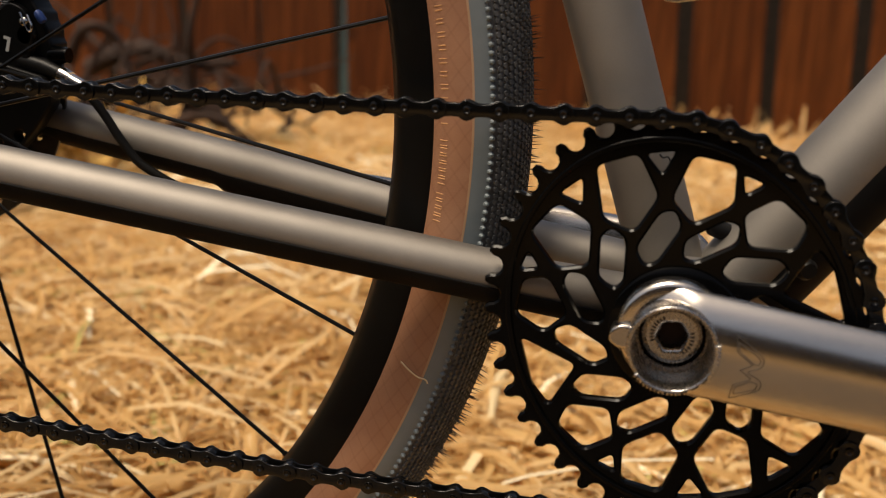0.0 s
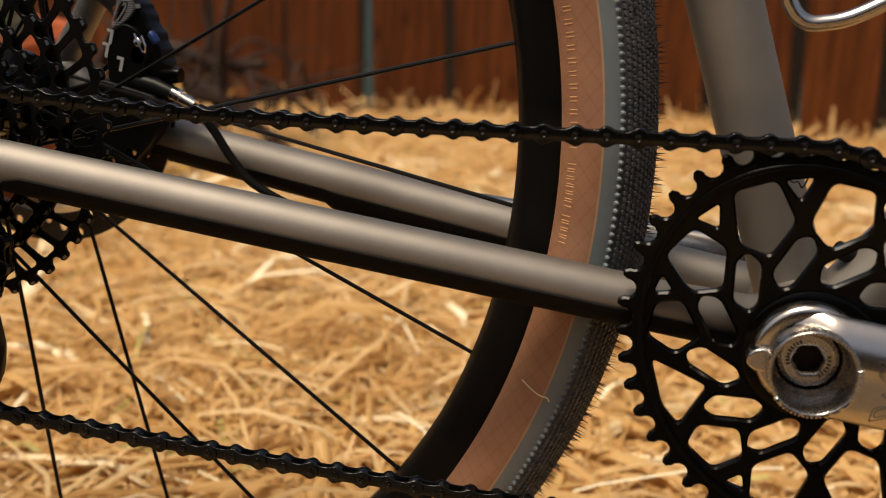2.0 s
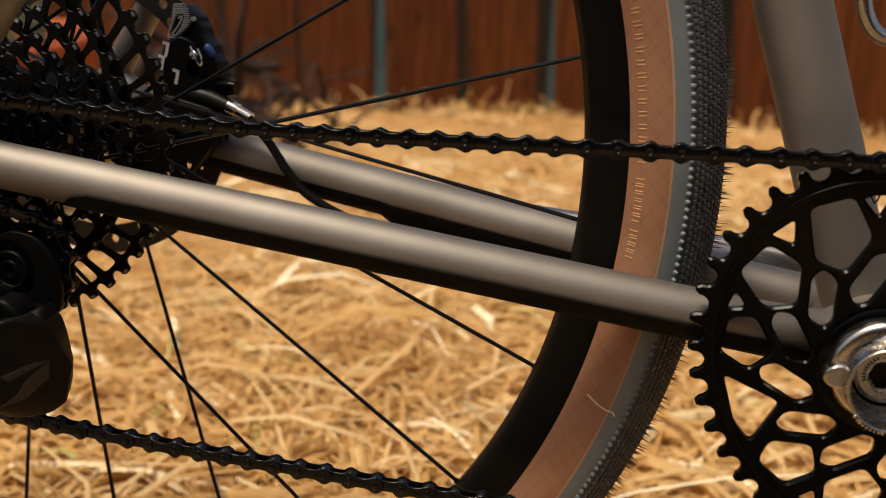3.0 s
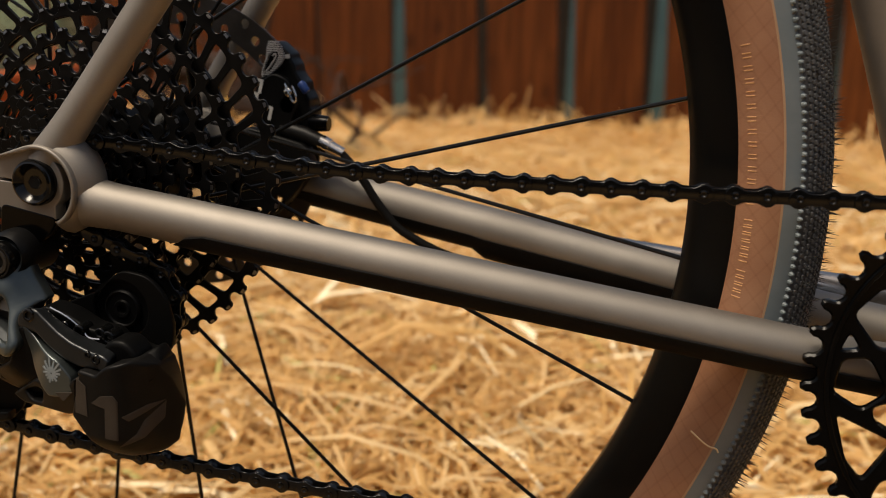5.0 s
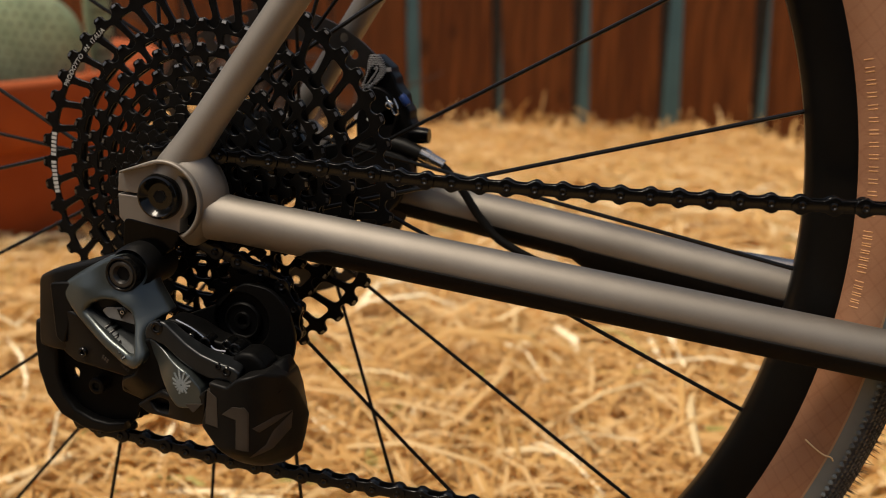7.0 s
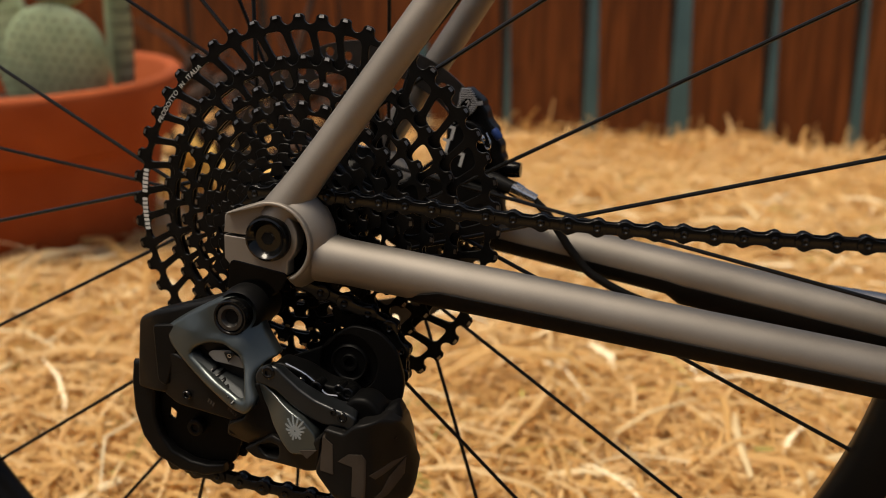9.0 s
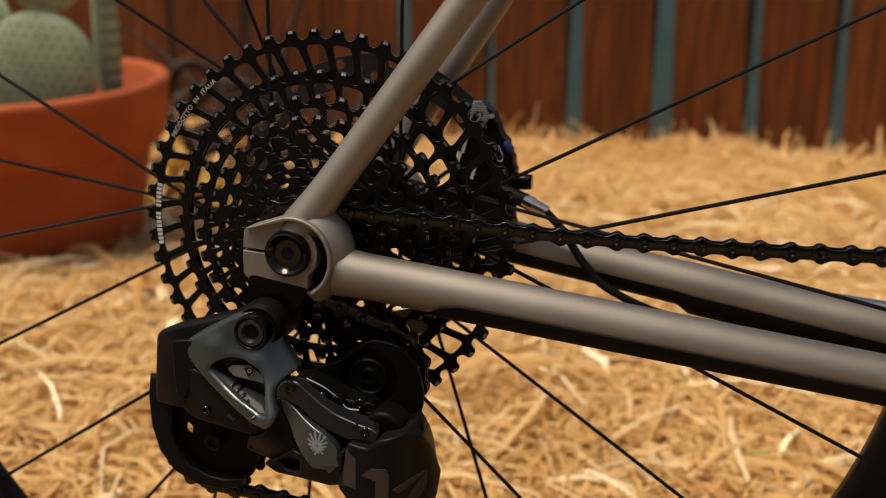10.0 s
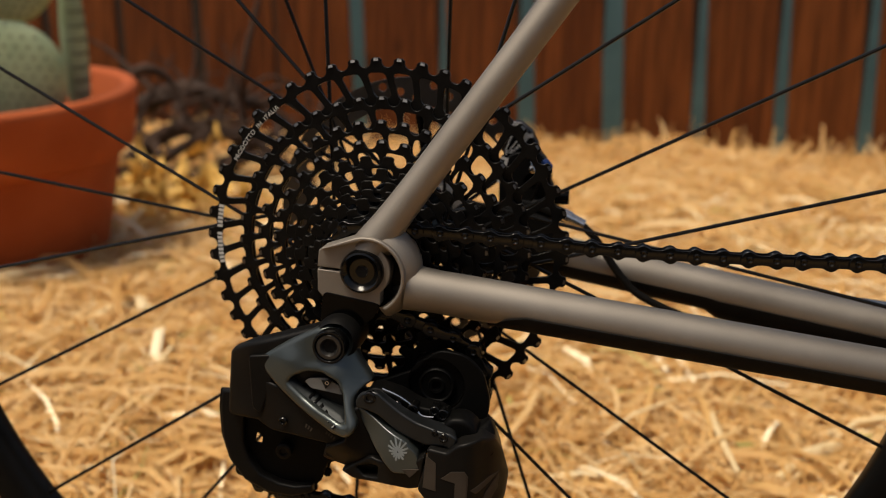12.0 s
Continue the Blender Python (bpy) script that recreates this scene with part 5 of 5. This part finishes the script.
    # slate grey knuckle with a three-cornered window
    knuckle = [(-0.0509, 0.2960), (-0.0479, 0.2992), (-0.0356, 0.3069), (-0.0230, 0.3136), (-0.0178, 0.3163), (-0.0120, 0.3172), (-0.0045, 0.3150), (-0.0008, 0.3085), (0.0020, 0.3007), (0.0065, 0.2933), (0.0093, 0.2886), (0.0060, 0.2872), (0.0026, 0.2837), (0.0026, 0.2790), (0.0058, 0.2724), (0.0044, 0.2680), (0.0004, 0.2648), (-0.0085, 0.2652), (-0.0182, 0.2705), (-0.0288, 0.2762), (-0.0382, 0.2828), (-0.0468, 0.2896)]
    window = [(-0.0336, 0.2872), (-0.0297, 0.2909), (-0.0234, 0.2935), (-0.0149, 0.2939), (-0.0065, 0.2903), (-0.0034, 0.2847), (-0.0018, 0.2776), (-0.0006, 0.2715), (-0.0038, 0.2712), (-0.0134, 0.2752), (-0.0243, 0.2807)]
    face = [(-0.0490, 0.2952, -0.0935), (-0.0354, 0.3061, -0.0945), (-0.0157, 0.3177, -0.0955), (-0.0046, 0.3194, -0.0935), (-0.0114, 0.3076, -0.0978), (0.0010, 0.3032, -0.0915), (0.0077, 0.2904, -0.0925), (-0.0329, 0.2983, -0.0988), (-0.0178, 0.2997, -0.0980), (-0.0058, 0.2964, -0.1005), (0.0000, 0.2841, -0.1040), (-0.0170, 0.2765, -0.1060), (0.0026, 0.2692, -0.1125), (-0.0269, 0.2795, -0.1022), (-0.0085, 0.2672, -0.1085), (0.0038, 0.2764, -0.1085)]
    kn = part("knuckle", sculpt([rounded(knuckle, 0.002, 3), rounded(window, 0.002, 3)], face, -0.0840, 0.0024), SLATE, der, "slate grey forged knuckle")
    wall = [(-0.0347, 0.2886), (-0.0305, 0.2868), (-0.0250, 0.2830), (-0.0151, 0.2776), (-0.0040, 0.2738), (0.0010, 0.2690), (-0.0031, 0.2689), (-0.0135, 0.2726), (-0.0247, 0.2784)]
    slope = [(-0.0329, 0.2863, -0.1000), (-0.0248, 0.2797, -0.1018), (-0.0038, 0.2706, -0.1082), (-0.0295, 0.2860, -0.0970), (-0.0148, 0.2776, -0.0998), (-0.0038, 0.2738, -0.1040)]
    part("window_wall", sculpt([rounded(wall, 0.001, 2)], slope, -0.0900, 0.0006), MATTSLATE, kn, "sloping wall in the window with dark bars")
    run = surface(slope)
    for k in range(6):
        x, z = -0.0214 + 0.0030 * k, 0.2800 - 0.0021 * k
        quad = [(x - 0.0011, z + 0.0003), (x + 0.0004, z + 0.0018), (x + 0.0017, z + 0.0008), (x + 0.0002, z - 0.0007)]
        part("print", sculpt([quad], lambda x, z: run(x, z) - 0.0003, -0.0940, 0.00005, 0.0015, 0), ANODISED, kn, "dark bar")
    part("window_plate", plate([rounded([(-0.0345, 0.2950), (0.0, 0.2950), (0.0, 0.2690), (-0.0100, 0.2690)], 0.003)], 0.003, 0.0004, -0.0925), PLASTIC, kn)
    badge = rounded([(-0.0250, 0.2875), (-0.0228, 0.2893), (-0.0134, 0.2903), (-0.0066, 0.2862), (-0.0053, 0.2818), (-0.0138, 0.2831), (-0.0216, 0.2840)], 0.001, 2)
    part("window_badge", plate([badge], 0.0008, 0.0002, -0.0970), BADGE, kn, "pale grey plate in the window")
    part("window_screw", plate([[(-0.0158, 0.2894), (-0.0096, 0.2898), (-0.0136, 0.2848)]], 0.0010, 0.0002, -0.0984), PLASTIC, kn, "small dark triangle")
    part("window_screw", screw((-0.0126, 0.2884), -0.0996, 0.0012, 0.001, 12), STEEL, kn)
    bolt = [(-0.0780, 0.0080), (-0.0980, 0.0066), (-0.1000, 0.0066), (-0.1004, 0.0062), (-0.1004, 0.0046), (-0.0998, 0.0042), (-0.0986, 0.0036), (-0.0980, 0.0032), (-0.0900, 0.0030), (-0.0900, 0.0)]
    part("mount_bolt", to_mesh(lathe(bolt, (-0.0114, 0.3076), 44), 30), DARKBOLT, der, "dark mounting bolt with a hexagonal socket")
    part("bolt_socket", to_mesh(lathe([(-0.0984, 0.0), (-0.0984, 0.0036)], (-0.0114, 0.3076), 6)), GUARD, der, "black hexagonal socket")
    part("bolt_washer", to_mesh(lathe([(-0.0880, 0.0088), (-0.0994, 0.0088), (-0.1008, 0.0082), (-0.1008, 0.0074), (-0.0996, 0.0066)], (-0.0114, 0.3076), 44), 30), CHAINBLACK, der)
    part("mount_barrel", to_mesh(lathe([(-0.0700, 0.0), (-0.0700, 0.0116), (-0.0880, 0.0118), (-0.0930, 0.0112), (-0.0955, 0.0098)], (-0.0100, 0.3090), 44), 30), BLACKPLASTIC, der)
    # body below the knuckle
    lower = [(0.0002, 0.2690), (0.0028, 0.2790), (0.0070, 0.2800), (0.0095, 0.2690), (0.0175, 0.2515), (0.0150, 0.2455), (0.0011, 0.2438), (-0.0154, 0.2476), (-0.0131, 0.2549), (-0.0014, 0.2619)]
    face = [(0.0028, 0.2762, -0.1060), (0.0002, 0.2665, -0.1080), (0.0092, 0.2651, -0.1050), (0.0146, 0.2499, -0.1040), (-0.0133, 0.2522, -0.1015), (0.0015, 0.2453, -0.1015), (0.0009, 0.2561, -0.1070)]
    part("lower_knuckle", sculpt([rounded(lower, 0.002, 3)], face, -0.0840, 0.0016), BLACKPLASTIC, der, "dark lower half of the knuckle")
    bar = [(0.0116, 0.2548), (0.0174, 0.2536), (0.0363, 0.2589), (0.0416, 0.2632), (0.0391, 0.2446), (0.0329, 0.2422), (0.0200, 0.2413), (0.0024, 0.2402), (-0.0047, 0.2433), (0.0014, 0.2475)]
    gap = rounded([(0.0040, 0.2472), (0.0110, 0.2502), (0.0160, 0.2502), (0.0158, 0.2440), (0.0084, 0.2432)], 0.0015, 3)
    face = [(0.0135, 0.2539, -0.1080), (0.0362, 0.2575, -0.1165), (0.0393, 0.2467, -0.1165), (0.0202, 0.2426, -0.1100), (-0.0020, 0.2434, -0.1040), (0.0026, 0.2412, -0.1050)]
    part("lower_link", sculpt([rounded(bar, 0.002, 3), gap], face, -0.0880, 0.0014), COVER, der, "dark lower link with a hollow")
    # links
    web = [(0.0053, 0.2793), (0.0080, 0.2798), (0.0190, 0.2735), (0.0312, 0.2686), (0.0375, 0.2622), (0.0390, 0.2555), (0.0324, 0.2521), (0.0255, 0.2516), (0.0213, 0.2553), (0.0139, 0.2630), (0.0079, 0.2715)]
    face = [(0.0059, 0.2789, -0.1062), (0.0170, 0.2735, -0.1105), (0.0109, 0.2694, -0.1075), (0.0243, 0.2652, -0.1160), (0.0363, 0.2620, -0.1165), (0.0265, 0.2537, -0.1172), (0.0366, 0.2551, -0.1172)]
    wb = part("inner_link", sculpt([rounded(web, 0.0016, 3)], face, -0.0960, 0.0009), SLATE, der, "slate grey link with a pale emblem")
    run = surface(face)
    star = bmesh.new()
    for k in range(14):
        a = math.pi * 2 * k / 14
        long = (0.0042, 0.0058, 0.0070, 0.0066, 0.0072, 0.0066, 0.0058, 0.0046, 0.0040, 0.0034, 0.0042, 0.0036, 0.0044, 0.0036)[k]
        for r in np.arange(0.0010, long, 0.0010):
            x, z = 0.0280 + r * math.cos(a), 0.2630 + r * math.sin(a)
            m = Matrix.Translation((x, run(x, z) - 0.0001, z)) @ Matrix.Rotation(-a, 4, "Y")
            box(star, (-0.00056, -0.00012, -0.00045), (0.00056, 0.00012, 0.00045), m)
    part("emblem", star, MISTPRINT, wb, "pale burst of thin bars")
    arm = [(0.0046, 0.2798), (0.0042, 0.2838), (0.0066, 0.2877), (0.0105, 0.2897), (0.0155, 0.2894), (0.0202, 0.2860), (0.0283, 0.2809), (0.0361, 0.2773), (0.0462, 0.2747), (0.0534, 0.2737), (0.0569, 0.2716), (0.0557, 0.2671), (0.0528, 0.2649), (0.0510, 0.2668), (0.0408, 0.2662), (0.0333, 0.2684), (0.0248, 0.2724), (0.0158, 0.2784), (0.0086, 0.2799)]
    face = [(0.0059, 0.2827, -0.1080), (0.0112, 0.2877, -0.1085), (0.0187, 0.2847, -0.1095), (0.0158, 0.2790, -0.1100), (0.0331, 0.2750, -0.1125), (0.0318, 0.2695, -0.1130), (0.0498, 0.2723, -0.1145), (0.0528, 0.2660, -0.1150), (0.0438, 0.2678, -0.1140)]
    lk = part("outer_link", sculpt([rounded(arm, 0.0015, 3)], face, -0.1020, 0.0013, taper=0.9), DARKSLATE, der, "dark parallelogram link")
    for c, y, r in (((0.0118, 0.2864), -0.1096, 0.0032), ((0.0500, 0.2716), -0.1153, 0.0024), ((0.0455, 0.2732), -0.1146, 0.0016)):
        part("link_pin", screw(c, y, r), CHAINBLACK, lk)
    recess = rounded([(0.0062, 0.2840), (0.0108, 0.2873), (0.0228, 0.2847), (0.0345, 0.2787), (0.0448, 0.2780), (0.0491, 0.2740), (0.0519, 0.2644), (0.0401, 0.2643), (0.0223, 0.2707)], 0.003, 3)
    part("inner_arm", plate([recess], 0.014, 0.0016, -0.0900, 3, 40), DEEPBLACK, der)
    wire = tube(bend([V(0.0159, -0.0985, 0.2877), V(0.0248, -0.0990, 0.2844), V(0.0320, -0.0990, 0.2796), V(0.0363, -0.0995, 0.2756), V(0.0422, -0.0995, 0.2752)], 8), 0.0006, 6)
    part("spring_wire", to_mesh(wire), STEEL, der)
    for c, r in (((0.0428, 0.2785), 0.0026), ((0.0470, 0.2766), 0.0034), ((0.0316, 0.2782), 0.0030), ((0.0240, 0.2800), 0.0022)):
        part("limit_screw", screw(c, -0.1005, r, 0.008), CHAINBLACK, der)
    shoulder = rounded([(0.0469, 0.2730), (0.0513, 0.2780), (0.0585, 0.2784), (0.0632, 0.2751), (0.0660, 0.2705), (0.0568, 0.2654), (0.0522, 0.2665)], 0.003, 4)
    part("clutch_shoulder", plate([shoulder], 0.016, 0.0026, -0.0985, 4, 50), DEEPBLACK, der)
    # clutch cover with plain brown shapes on it
    lobe = [(0.0532, 0.2679), (0.0577, 0.2735), (0.0648, 0.2712), (0.0672, 0.2728), (0.0700, 0.2740), (0.0735, 0.2690), (0.0740, 0.2612), (0.0573, 0.2630)]
    face = [(0.0532, 0.2679, -0.1080), (0.0583, 0.2723, -0.1000), (0.0703, 0.2727, -0.0960), (0.0765, 0.2707, -0.0930), (0.0677, 0.2670, -0.1060), (0.0782, 0.2623, -0.1030)]
    part("clutch_body", sculpt([rounded(lobe, 0.002, 3)], face, -0.0860, 0.0016, taper=0.85), DEEPBLACK, der)
    cover = [(0.0432, 0.2643), (0.0422, 0.2658), (0.0436, 0.2671), (0.0525, 0.2660), (0.0547, 0.2683), (0.0580, 0.2709), (0.0682, 0.2732), (0.0742, 0.2690), (0.0772, 0.2601), (0.0799, 0.2451), (0.0789, 0.2344), (0.0768, 0.2264), (0.0714, 0.2218), (0.0615, 0.2229), (0.0549, 0.2264), (0.0472, 0.2335), (0.0380, 0.2445)]

    def bulge(x, z):
        """The cover's face: nearly flat, falling away round its far end and its foot."""
        return -0.1198 + 74 * max(0, x - 0.060) ** 2 + 62 * max(0, 0.237 - z) ** 2 + 0.10 * max(0, 0.054 - x)
    cv = part("clutch_cover", sculpt([rounded(cover, 0.0016, 3)], bulge, -0.0840, 0.0016, taper=0.88), COVER, der, "rounded dark grey clutch cover")
    shapes = ([(0.0423, 0.2634), (0.0473, 0.2602), (0.0475, 0.2456), (0.0409, 0.2466)], [(0.0499, 0.2526), (0.0550, 0.2569), (0.0612, 0.2575), (0.0631, 0.2547), (0.0627, 0.2361), (0.0565, 0.2366), (0.0569, 0.2511)],
              [(0.0643, 0.2473), (0.0719, 0.2511), (0.0763, 0.2507), (0.0719, 0.2478), (0.0668, 0.2449)], [(0.0762, 0.2500), (0.0758, 0.2420), (0.0710, 0.2354), (0.0625, 0.2324), (0.0688, 0.2381), (0.0711, 0.2440)])
    for s in shapes:
        part("print", sculpt([s], lambda x, z: bulge(x, z) - 0.0003, -0.0950, 0.00006, 0.0020, 0), BROWNPRINT, cv, "plain brown-grey angular shape")
    part("print", plate([[(0.0304, 0.2543), (0.0388, 0.2555), (0.0343, 0.2507)]], 0.0008, 0.00005, -0.1176), BROWNPRINT, cv, "plain brown-grey angular shape")


# ---- brake, hose, bottle cage ----
def build_brake():
    cal = thing("brake_caliper")
    cal.parent = BIKE
    cal["label"] = "black flat-mount brake caliper"
    body = rounded([(0.056, 0.352), (0.054, 0.385), (0.0575, 0.3895), (0.0600, 0.4000), (0.0625, 0.4088), (0.0665, 0.4088), (0.0700, 0.4060), (0.0748, 0.4022), (0.0752, 0.3995), (0.0775, 0.3965), (0.0782, 0.3925), (0.0805, 0.3890), (0.0830, 0.3868), (0.0838, 0.3820), (0.0868, 0.3775), (0.0868, 0.3728), (0.0885, 0.3700), (0.0880, 0.3650), (0.0850, 0.3570), (0.0756, 0.3520)], 0.0011, 3)
    part("body", plate([body], 0.016, 0.0015, 0.0530, 2, 40), BLACKPLASTIC, cal)
    mount = rounded([(0.020, 0.318), (0.018, 0.350), (0.052, 0.360), (0.088, 0.352), (0.092, 0.338), (0.080, 0.322), (0.066, 0.308), (0.048, 0.304)], 0.004, 3)
    part("mount_bracket", plate([mount, circle(0.070, 0.318, 0.0038, 16), circle(0.056, 0.313, 0.0034, 16)], 0.010, 0.0012, 0.0425, 2, 40), BLACKPLASTIC, cal, "black brake mounting bracket")
    part("piston_housing", plate([rounded([(0.056, 0.356), (0.055, 0.384), (0.066, 0.392), (0.076, 0.388), (0.080, 0.372), (0.075, 0.356)], 0.004, 3)], 0.006, 0.0010, 0.0435, 2, 40), BLACKPLASTIC, cal)
    part("pad_cap", to_mesh(lathe([(0.0440, 0.0056), (0.0415, 0.0054), (0.0405, 0.0046), (0.0405, 0.0)], (0.0752, 0.3740), 24)), BLACKPLASTIC, cal)
    # striped fins round the open pad slot
    rim = [(0.0627, 0.4089), (0.0671, 0.4094), (0.0699, 0.4061), (0.0726, 0.4005), (0.0705, 0.3966), (0.0671, 0.3933), (0.0629, 0.3902), (0.0587, 0.3888), (0.0580, 0.3910), (0.0595, 0.3955), (0.0612, 0.4000), (0.0616, 0.4051)]
    hole = [(0.0608, 0.3912), (0.0592, 0.3926), (0.0610, 0.3968), (0.0631, 0.4012), (0.0657, 0.4037), (0.0683, 0.4034), (0.0688, 0.4010), (0.0670, 0.3971), (0.0642, 0.3930)]

    def crossings(loop, z):
        """Where a level line crosses an outline."""
        return sorted(p[0] + (q[0] - p[0]) * (z - p[1]) / (q[1] - p[1]) for p, q in zip(loop, loop[1:] + loop[:1]) if (p[1] - z) * (q[1] - z) < 0)
    fins = []
    for k in range(17):
        z = 0.38905 + 0.00122 * k
        ends, gap = crossings(rim, z), crossings(hole, z)
        for x0, x1 in ([(ends[0], gap[0]), (gap[-1], ends[-1])] if gap else [(ends[0], ends[-1])]):
            if x1 - x0 > 0.0005:
                fins.append(block((x0, 0.0425, z - 0.00033), (x1, 0.0460, z + 0.00033), 0.0001))
    part("cooling_fins", to_mesh(joined(fins)), FIN, cal, "grey cooling fins round an open slot")
    part("pad_spring", to_mesh(tube(bend([V(0.0612, 0.0430, 0.3922), V(0.0647, 0.0430, 0.3966), V(0.0672, 0.0430, 0.4006), V(0.0668, 0.0430, 0.4022), V(0.0652, 0.0430, 0.4008)], 6), 0.00045, 6)), FIN, cal, "thin bright pad spring")
    part("cap_mark", plate([[(0.0718, 0.3994), (0.0752, 0.4001), (0.0748, 0.4022), (0.0716, 0.4018)]], 0.0008, 0.0001, 0.0447), FIN, cal)
    part("bleed_screw", to_mesh(tube([V(0.0822, 0.0424, 0.3868), V(0.0832, 0.0424, 0.3858), V(0.0858, 0.0422, 0.3824), V(0.0864, 0.0422, 0.3816)], [0.0019, 0.0024, 0.0024, 0.0019], 14)), BLUE, cal, "blue bleed screw")
    part("pad_pin", to_mesh(lathe([(0.0410, 0.0026), (0.0388, 0.0024), (0.0380, 0.0014), (0.0378, 0.0)], (0.0761, 0.3813), 16)), STEEL, cal)
    part("safety_clip", to_mesh(tube(bend([V(0.0745, 0.0385, 0.3860), V(0.0775, 0.038, 0.3800), V(0.0795, 0.038, 0.3765), V(0.0815, 0.038, 0.3768), V(0.0815, 0.038, 0.3800), V(0.0790, 0.0385, 0.3850)], 6), 0.0006, 6)), STEEL, cal)
    part("hose_boot", to_mesh(tube([V(0.070, 0.045, 0.3600), V(0.084, 0.0445, 0.3570), V(0.0945, 0.044, 0.3535)], [0.0050, 0.0050, 0.0044], 16)), PLASTIC, cal)
    part("banjo", to_mesh(tube([V(0.0945, 0.044, 0.3535), V(0.1000, 0.0436, 0.3512), V(0.1002, 0.0436, 0.3511), V(0.1085, 0.043, 0.3477)], [0.0046, 0.0044, 0.0038, 0.0034], 16)), STEEL, cal, "bright hose fitting")
    part("end_cap", to_mesh(tube([V(0.088, 0.048, 0.3640), V(0.0945, 0.046, 0.3640), V(0.0985, 0.046, 0.3640)], [0.0050, 0.0048, 0.0042], 16)), ANODISED, cal)
    marks = bmesh.new()
    for px, pz in ((0.0590, 0.3835), (0.0648, 0.3685), (0.0560, 0.3760)):
        m = Matrix.Translation((px, 0.0402, pz)) @ Matrix.Rotation(radians(14), 4, "Y")
        box(marks, (-0.0009, -0.0001, -0.0040), (0.0009, 0.0001, 0.0040), m)
        box(marks, (-0.0034, -0.0001, 0.0024), (-0.0009, 0.0001, 0.0040), m)
    part("print", marks, PALE, cal, "pale block marks")
    hose = bend([V(0.106, 0.043, 0.349), V(0.114, 0.042, 0.342), V(0.121, 0.043, 0.333), V(0.132, 0.043, 0.318), V(0.148, 0.042, 0.3045), V(0.19, 0.040, 0.291), V(0.30, 0.036, 0.276)], 8)
    part("brake_hose", to_mesh(tube(hose, 0.0025, 12)), GUARD, BIKE, "black hydraulic hose")
    cage = bend([V(0.398, -0.030, 0.475), V(0.407, -0.031, 0.432), V(0.4105, -0.031, 0.4165), V(0.4165, -0.031, 0.4085), V(0.4250, -0.031, 0.4075), V(0.440, -0.031, 0.4125), V(0.470, -0.031, 0.432), V(0.50, -0.03, 0.46)], 10)
    bc = tagged(thing("bottle_cage"), "polished steel rod bottle cage on the frame", "bottle cage")
    part("rod", to_mesh(tube(cage, 0.0031, 16)), POLISHED, bc)
    part("rod_end", to_mesh(tube([cage[0], cage[0] + V(-0.003, 0.004, 0.006)], 0.0034, 12)), PLASTIC, bc, "black plastic rod end")


def build_stray_straw():
    path = bend([V(0.3122, -0.0214, 0.2358), V(0.3168, -0.0228, 0.2325), V(0.3211, -0.0230, 0.2297), V(0.3247, -0.0226, 0.2287), V(0.3259, -0.0226, 0.2269)], 6)
    ob = part("loose_straw", to_mesh(tube(path, 0.0004, 6)), PALESTRAW)
    tagged(ob, "single thin pale straw caught on the tyre sidewall", "straw")


build_frame()
build_dropout(-1)
build_dropout(1)
build_wheel()
build_cassette()
build_chainring()
build_cranks()
build_chain()
build_derailleur()
build_brake()
build_stray_straw()
